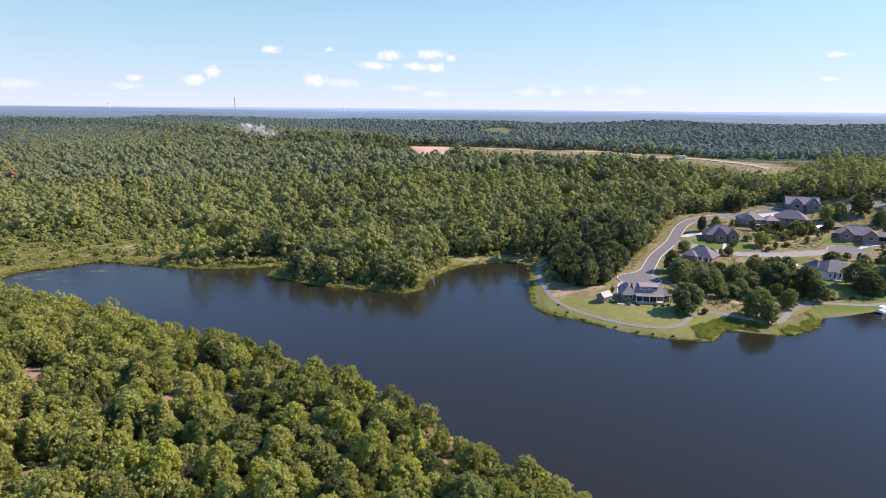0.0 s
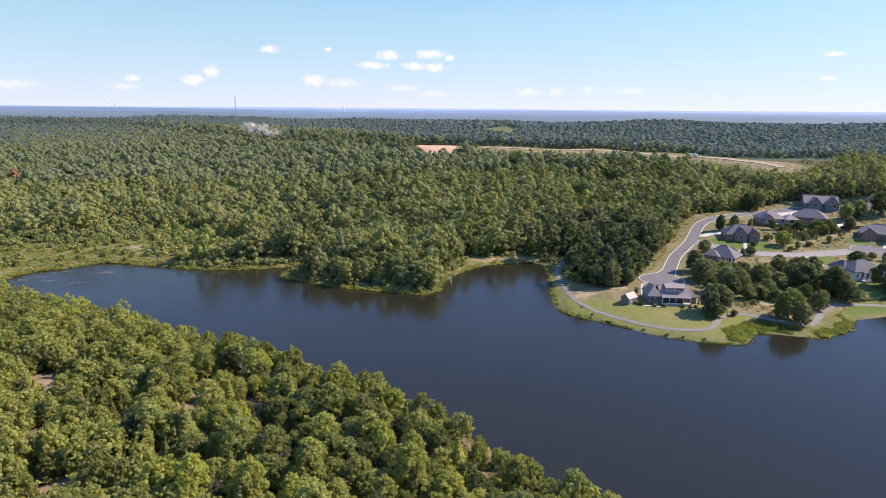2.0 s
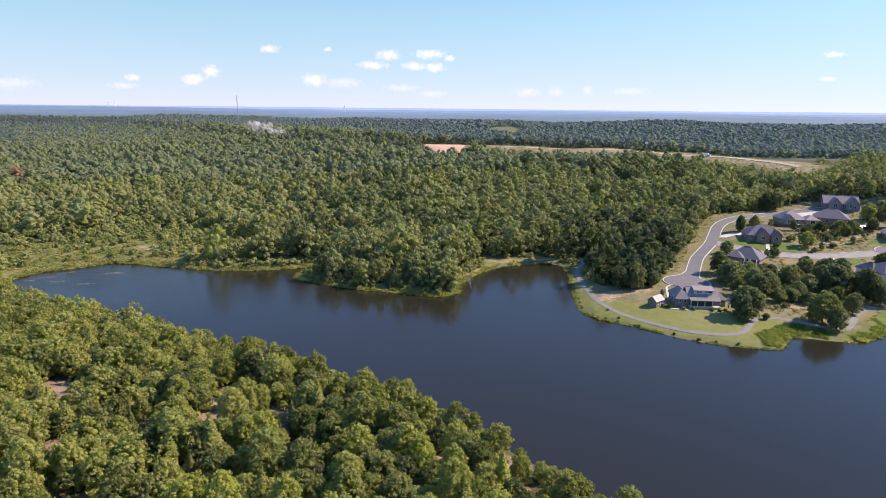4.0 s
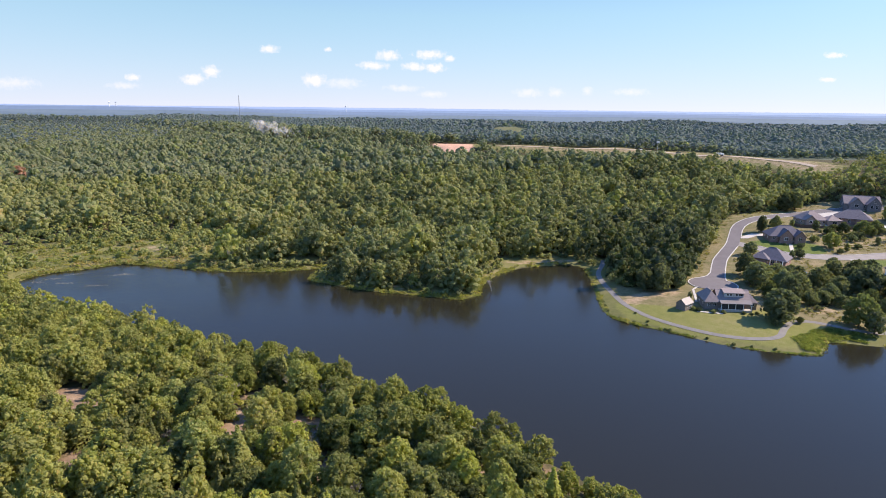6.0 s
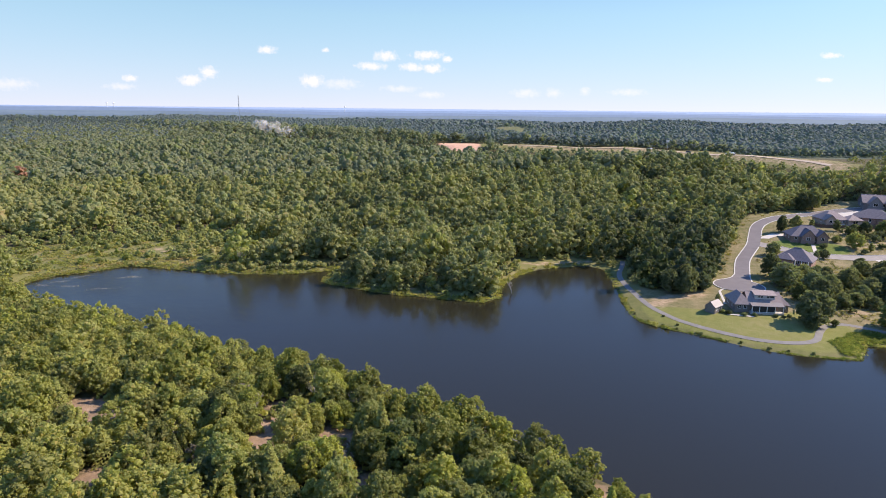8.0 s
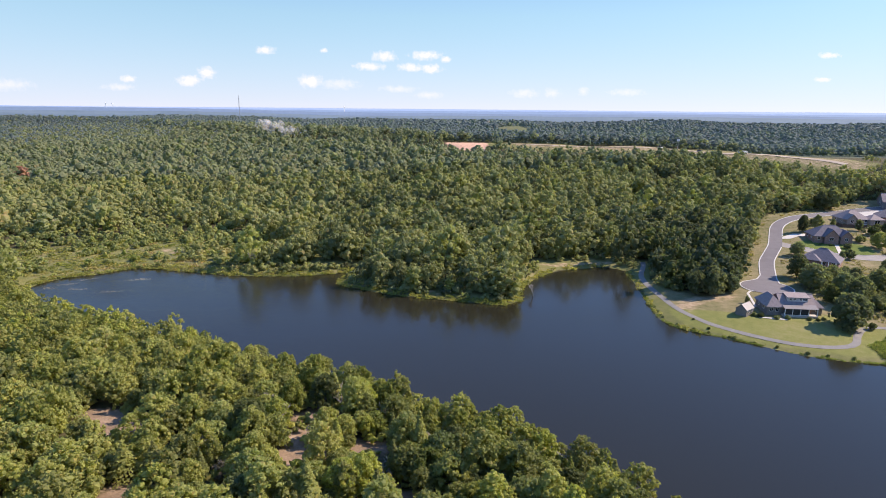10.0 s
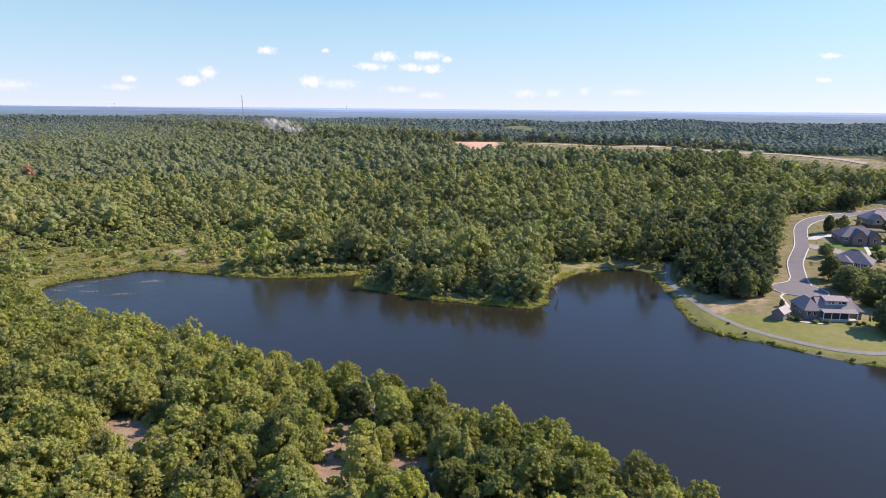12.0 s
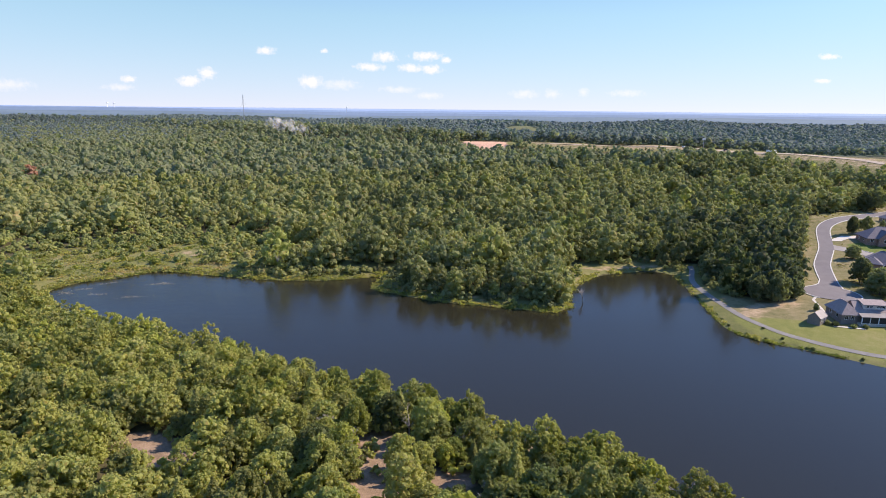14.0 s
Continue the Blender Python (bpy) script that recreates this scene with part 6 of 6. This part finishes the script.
def bare_tree(seed, x, y, tall):
    """A dead tree: forking bare branches."""
    rng = random.Random(seed)
    bm = bmesh.new()

    def grow(a, way, length, r, depth):
        b = a + way * length
        stem(bm, a, b, r, r * 0.6, 5 if depth < 2 else 3)
        if depth < 4:
            for _ in range(3 if depth else 4):
                w = (way + Vector((rng.uniform(-0.8, 0.8), rng.uniform(-0.8, 0.8), rng.uniform(-0.1, 0.5)))).normalized()
                grow(a.lerp(b, rng.uniform(0.55, 1.0)), w, length * rng.uniform(0.55, 0.8), r * 0.55, depth + 1)

    grow(Vector((0, 0, -0.3)), Vector((rng.uniform(-0.15, 0.15), rng.uniform(-0.15, 0.15), 1)).normalized(), tall * 0.36, 0.19, 0)
    me = bpy.data.meshes.new("dead_tree")
    bm.to_mesh(me)
    bm.free()
    me.materials.append(M_DEADWOOD)
    ob = tagged(new("dead_tree", me), "bleached bare dead tree among leafy scrub", "tree", "dead trees on the bank")
    ob.matrix_basis = pose(x, y, ground_z(x, y) - 0.1, 0, 0, rng.uniform(0, 360))
    return ob


for k, (x, y, t) in enumerate(((-50, 147.5, 7.0), (-46, 128, 7), (-70, 142, 8), (-94, 147, 7.5), (-60, 153, 8), (-28, 122, 7), (-80, 128, 7), (-14, 132, 7.5), (-116, 180, 7), (-38, 108, 7), (-3, 246, 8), (-25, 250, 10), (-120, 281, 8), (117.4, 200.2, 8))):
    bare_tree(40 + k, x, y, t)


# ---------------------------------------------------------------- small things
def trampoline(x, y):
    root = tagged(new("trampoline"), "round trampoline with blue edge pad in a garden", "trampoline")
    root.matrix_basis = pose(x, y, ground_z(x, y))
    bm = bmesh.new()
    n, r0, r1 = 28, 1.65, 2.15
    ring = [[bm.verts.new((r * math.cos(k * 6.2832 / n), r * math.sin(k * 6.2832 / n), z)) for k in range(n)] for r, z in ((r0, 0.95), (r1, 0.95), (r1, 0.86), (r0, 0.86))]
    for a, b in zip(ring, ring[1:] + ring[:1]):
        for k in range(n):
            bm.faces.new((a[k], a[(k + 1) % n], b[(k + 1) % n], b[k]))
    part("edge_pad", bm, M_BLUE, root, "blue padded rim")
    bm = bmesh.new()
    bmesh.ops.create_cone(bm, segments=28, radius1=1.66, radius2=1.66, depth=0.04, cap_ends=True, matrix=Matrix.Translation((0, 0, 0.9)))
    part("jumping_mat", bm, M_RUBBER, root)
    for k in range(6):
        bm = bmesh.new()
        a = k * 1.0472
        stem(bm, (2.0 * math.cos(a), 2.0 * math.sin(a), -0.1), (2.0 * math.cos(a), 2.0 * math.sin(a), 0.88), 0.04, 0.04)
        part("leg", bm, M_STEEL, root)


def pontoon_boat(x, y, rot):
    root = tagged(new("pontoon_boat"), "white pontoon boat moored at the grassy shore", "boat")
    root.matrix_basis = pose(x, y, 0.0, 0, 0, rot)
    for s in (-0.85, 0.85):
        bm = bmesh.new()
        stem(bm, (-3.2, s, 0.15), (2.6, s, 0.15), 0.34, 0.34, 12)
        stem(bm, (2.6, s, 0.15), (3.4, s, 0.3), 0.34, 0.05, 12)
        part("float", bm, M_STEEL, root)
    boxed("deck", M_WHITE, root, -3.2, 3.0, -1.25, 1.25, 0.5, 0.62, bevel=0.02)
    for a in ((-3.2, 3.0, -1.25, -1.2), (-3.2, 3.0, 1.2, 1.25), (-3.2, -3.15, -1.2, 1.2), (2.95, 3.0, -1.2, 1.2)):
        boxed("side_panel", M_WHITE, root, *a, 0.62, 1.25)
    boxed("bench", M_WHITE, root, -2.9, -2.2, -1.1, 1.1, 0.62, 1.1, bevel=0.06)
    for px, py in ((-2.0, -1.15), (-2.0, 1.15), (0.8, -1.15), (0.8, 1.15)):
        boxed("canopy_pole", M_STEEL, root, px - 0.03, px + 0.03, py - 0.03, py + 0.03, 0.62, 2.5)
    boxed("canopy", M_WHITE, root, -2.2, 1.0, -1.3, 1.3, 2.5, 2.58, bevel=0.03)


def fence(points, tall=1.7):
    root = tagged(new("fence"), "dark wooden board fence round a back garden", "fence")
    for (x0, y0), (x1, y1) in zip(points[:-1], points[1:]):
        length = math.hypot(x1 - x0, y1 - y0)
        n = max(1, round(length / 2.4))
        a = math.degrees(math.atan2(y1 - y0, x1 - x0))
        for k in range(n):
            x, y = x0 + (x1 - x0) * (k + 0.5) / n, y0 + (y1 - y0) * (k + 0.5) / n
            p = boxed("fence_panel", M_FENCE, root, -length / n / 2 + 0.05, length / n / 2 - 0.05, -0.03, 0.03, -0.3, tall)
            p.matrix_basis = pose(x, y, ground_z(x, y), 0, 0, a)
            q = boxed("post", M_FENCE, root, -0.06, 0.06, -0.06, 0.06, -0.4, tall + 0.12)
            xx, yy = x0 + (x1 - x0) * k / n, y0 + (y1 - y0) * k / n
            q.matrix_basis = pose(xx, yy, ground_z(xx, yy), 0, 0, a)


def truck(x, y, rot):
    root = tagged(new("lorry"), "long white box lorry parked on the ridge road", "lorry")
    root.matrix_basis = pose(x, y, ground_z(x, y) + 0.3, 0, 0, rot) @ Matrix.Diagonal((0.62, 0.7, 0.75, 1))
    boxed("box_body", M_WHITE, root, -4.5, 4.6, -1.2, 1.2, 0.9, 3.1, bevel=0.05)
    cab = boxed("cab", M_WHITE, root, 4.9, 7.2, -1.1, 1.1, 0.7, 2.6, bevel=0.15)
    boxed("windscreen", M_GLASS, cab, 7.16, 7.23, -0.9, 0.9, 1.6, 2.3)
    for wx in (-3.4, 3.4, 6.0):
        for wy in (-1.15, 1.15):
            bm = bmesh.new()
            stem(bm, (wx, wy - 0.15, 0.5), (wx, wy + 0.15, 0.5), 0.5, 0.5, 14)
            part("wheel", bm, M_RUBBER, root)


def car(x, y, rot, mat, label):
    root = tagged(new("car"), label, "car")
    root.matrix_basis = pose(x, y, ground_z(x, y) + 0.27, 0, 0, rot)
    body = boxed("body", mat, root, -2.2, 2.2, -0.9, 0.9, 0.35, 0.95, bevel=0.14)
    bm = bmesh.new()
    vs = [bm.verts.new(p) for p in ((-1.7, -0.8, 0.95), (1.1, -0.8, 0.95), (1.1, 0.8, 0.95), (-1.7, 0.8, 0.95), (-1.3, -0.68, 1.5), (0.4, -0.68, 1.5), (0.4, 0.68, 1.5), (-1.3, 0.68, 1.5))]
    for f in ((4, 5, 6, 7), (0, 1, 5, 4), (1, 2, 6, 5), (2, 3, 7, 6), (3, 0, 4, 7)):
        bm.faces.new([vs[i] for i in f])
    part("cabin", bm, M_GLASS, root)
    for wx in (-1.4, 1.4):
        for wy in (-0.8, 0.8):
            bm = bmesh.new()
            stem(bm, (wx, wy - 0.1, 0.32), (wx, wy + 0.1, 0.32), 0.33, 0.33, 14)
            part("wheel", bm, M_RUBBER, root)


def sign_pole(x, y):
    root = tagged(new("sign_pole"), "tall pole with a small white board on the ridge", "sign")
    root.matrix_basis = pose(x, y, ground_z(x, y))
    bm = bmesh.new()
    stem(bm, (0, 0, -0.3), (0, 0, 8.5), 0.2, 0.14, 8)
    part("pole", bm, M_STEEL, root)
    boxed("board", M_WHITE, root, -1.3, 1.3, -0.1, 0.1, 7.4, 9.2, bevel=0.02)


trampoline(130.5, 262.5)
pontoon_boat(171, 216.0, 25)
fence([(171, 339), (172, 335), (186, 333.5), (197, 331), (204, 333)])
fence([(214, 328), (226, 326), (230, 330)])
truck(205.5, 512.5, -50)
sign_pole(165, 541)
car(170, 539, 60, M_WHITE, "white car parked beside the ridge road")
car(152, 546, 20, M_WHITE, "pale car parked on bare ridge ground")
car(181, 534, -20, M_SHINGLE_GREY, "grey car parked beside the ridge road")


# a rust brown tree among the green, and dust raised beyond the hill
rust = tree_kind(900, 420, 0.95, 4.6, 1.5, 12.5, 9, M_LEAF_RED, "tree with rust brown leaves among green woods")
rust.matrix_basis = turned(-362, 500, ground_z(-362, 500) + 1.5, 0.4, 1.5, 1.15)


def dust_cloud(x, y, z):
    m, n, l, p = material("drifting_dust")
    p.inputs["Base Color"].default_value, p.inputs["Roughness"].default_value = (0.8, 0.76, 0.72, 1), 1.0
    tr, mx = n.new("ShaderNodeBsdfTransparent"), n.new("ShaderNodeMixShader")
    l.new(maths(n, l, "MULTIPLY_ADD", noise_node(n, l, 0.09, 4.0, 0.6), 0.8, -0.24, True), mx.inputs[0])
    l.new(tr.outputs[0], mx.inputs[1])
    l.new(p.outputs[0], mx.inputs[2])
    l.new(mx.outputs[0], n["Material Output"].inputs["Surface"])
    bm = bmesh.new()
    rng = random.Random(3)
    for k in range(30):
        t = k / 30
        r = 1.2 + 4.5 * t * rng.uniform(0.5, 1.2)
        bmesh.ops.create_icosphere(bm, subdivisions=2, radius=r, matrix=Matrix.Translation((-46 * t + rng.uniform(-6, 6), rng.uniform(-8, 8), 17 * t ** 0.7 + rng.uniform(-3, 4))))
    for k in range(9):
        bmesh.ops.create_icosphere(bm, subdivisions=2, radius=rng.uniform(1.2, 2.6), matrix=Matrix.Translation((6 + rng.uniform(-5, 5), rng.uniform(-3, 3), -4 + 1.5 * k + rng.uniform(-1, 1))))
    for v in bm.verts:
        v.co += Vector(noise.noise_vector(v.co * 0.15)) * 2.5
    me = bpy.data.meshes.new("dust_cloud")
    bm.to_mesh(me)
    bm.free()
    me.materials.append(m)
    ob = tagged(new("dust_cloud", me), "thin pale dust drifting above the far woods", "dust", kind="stuff")
    ob.matrix_basis = pose(x, y, z)


dust_cloud(-200, 745, 33)
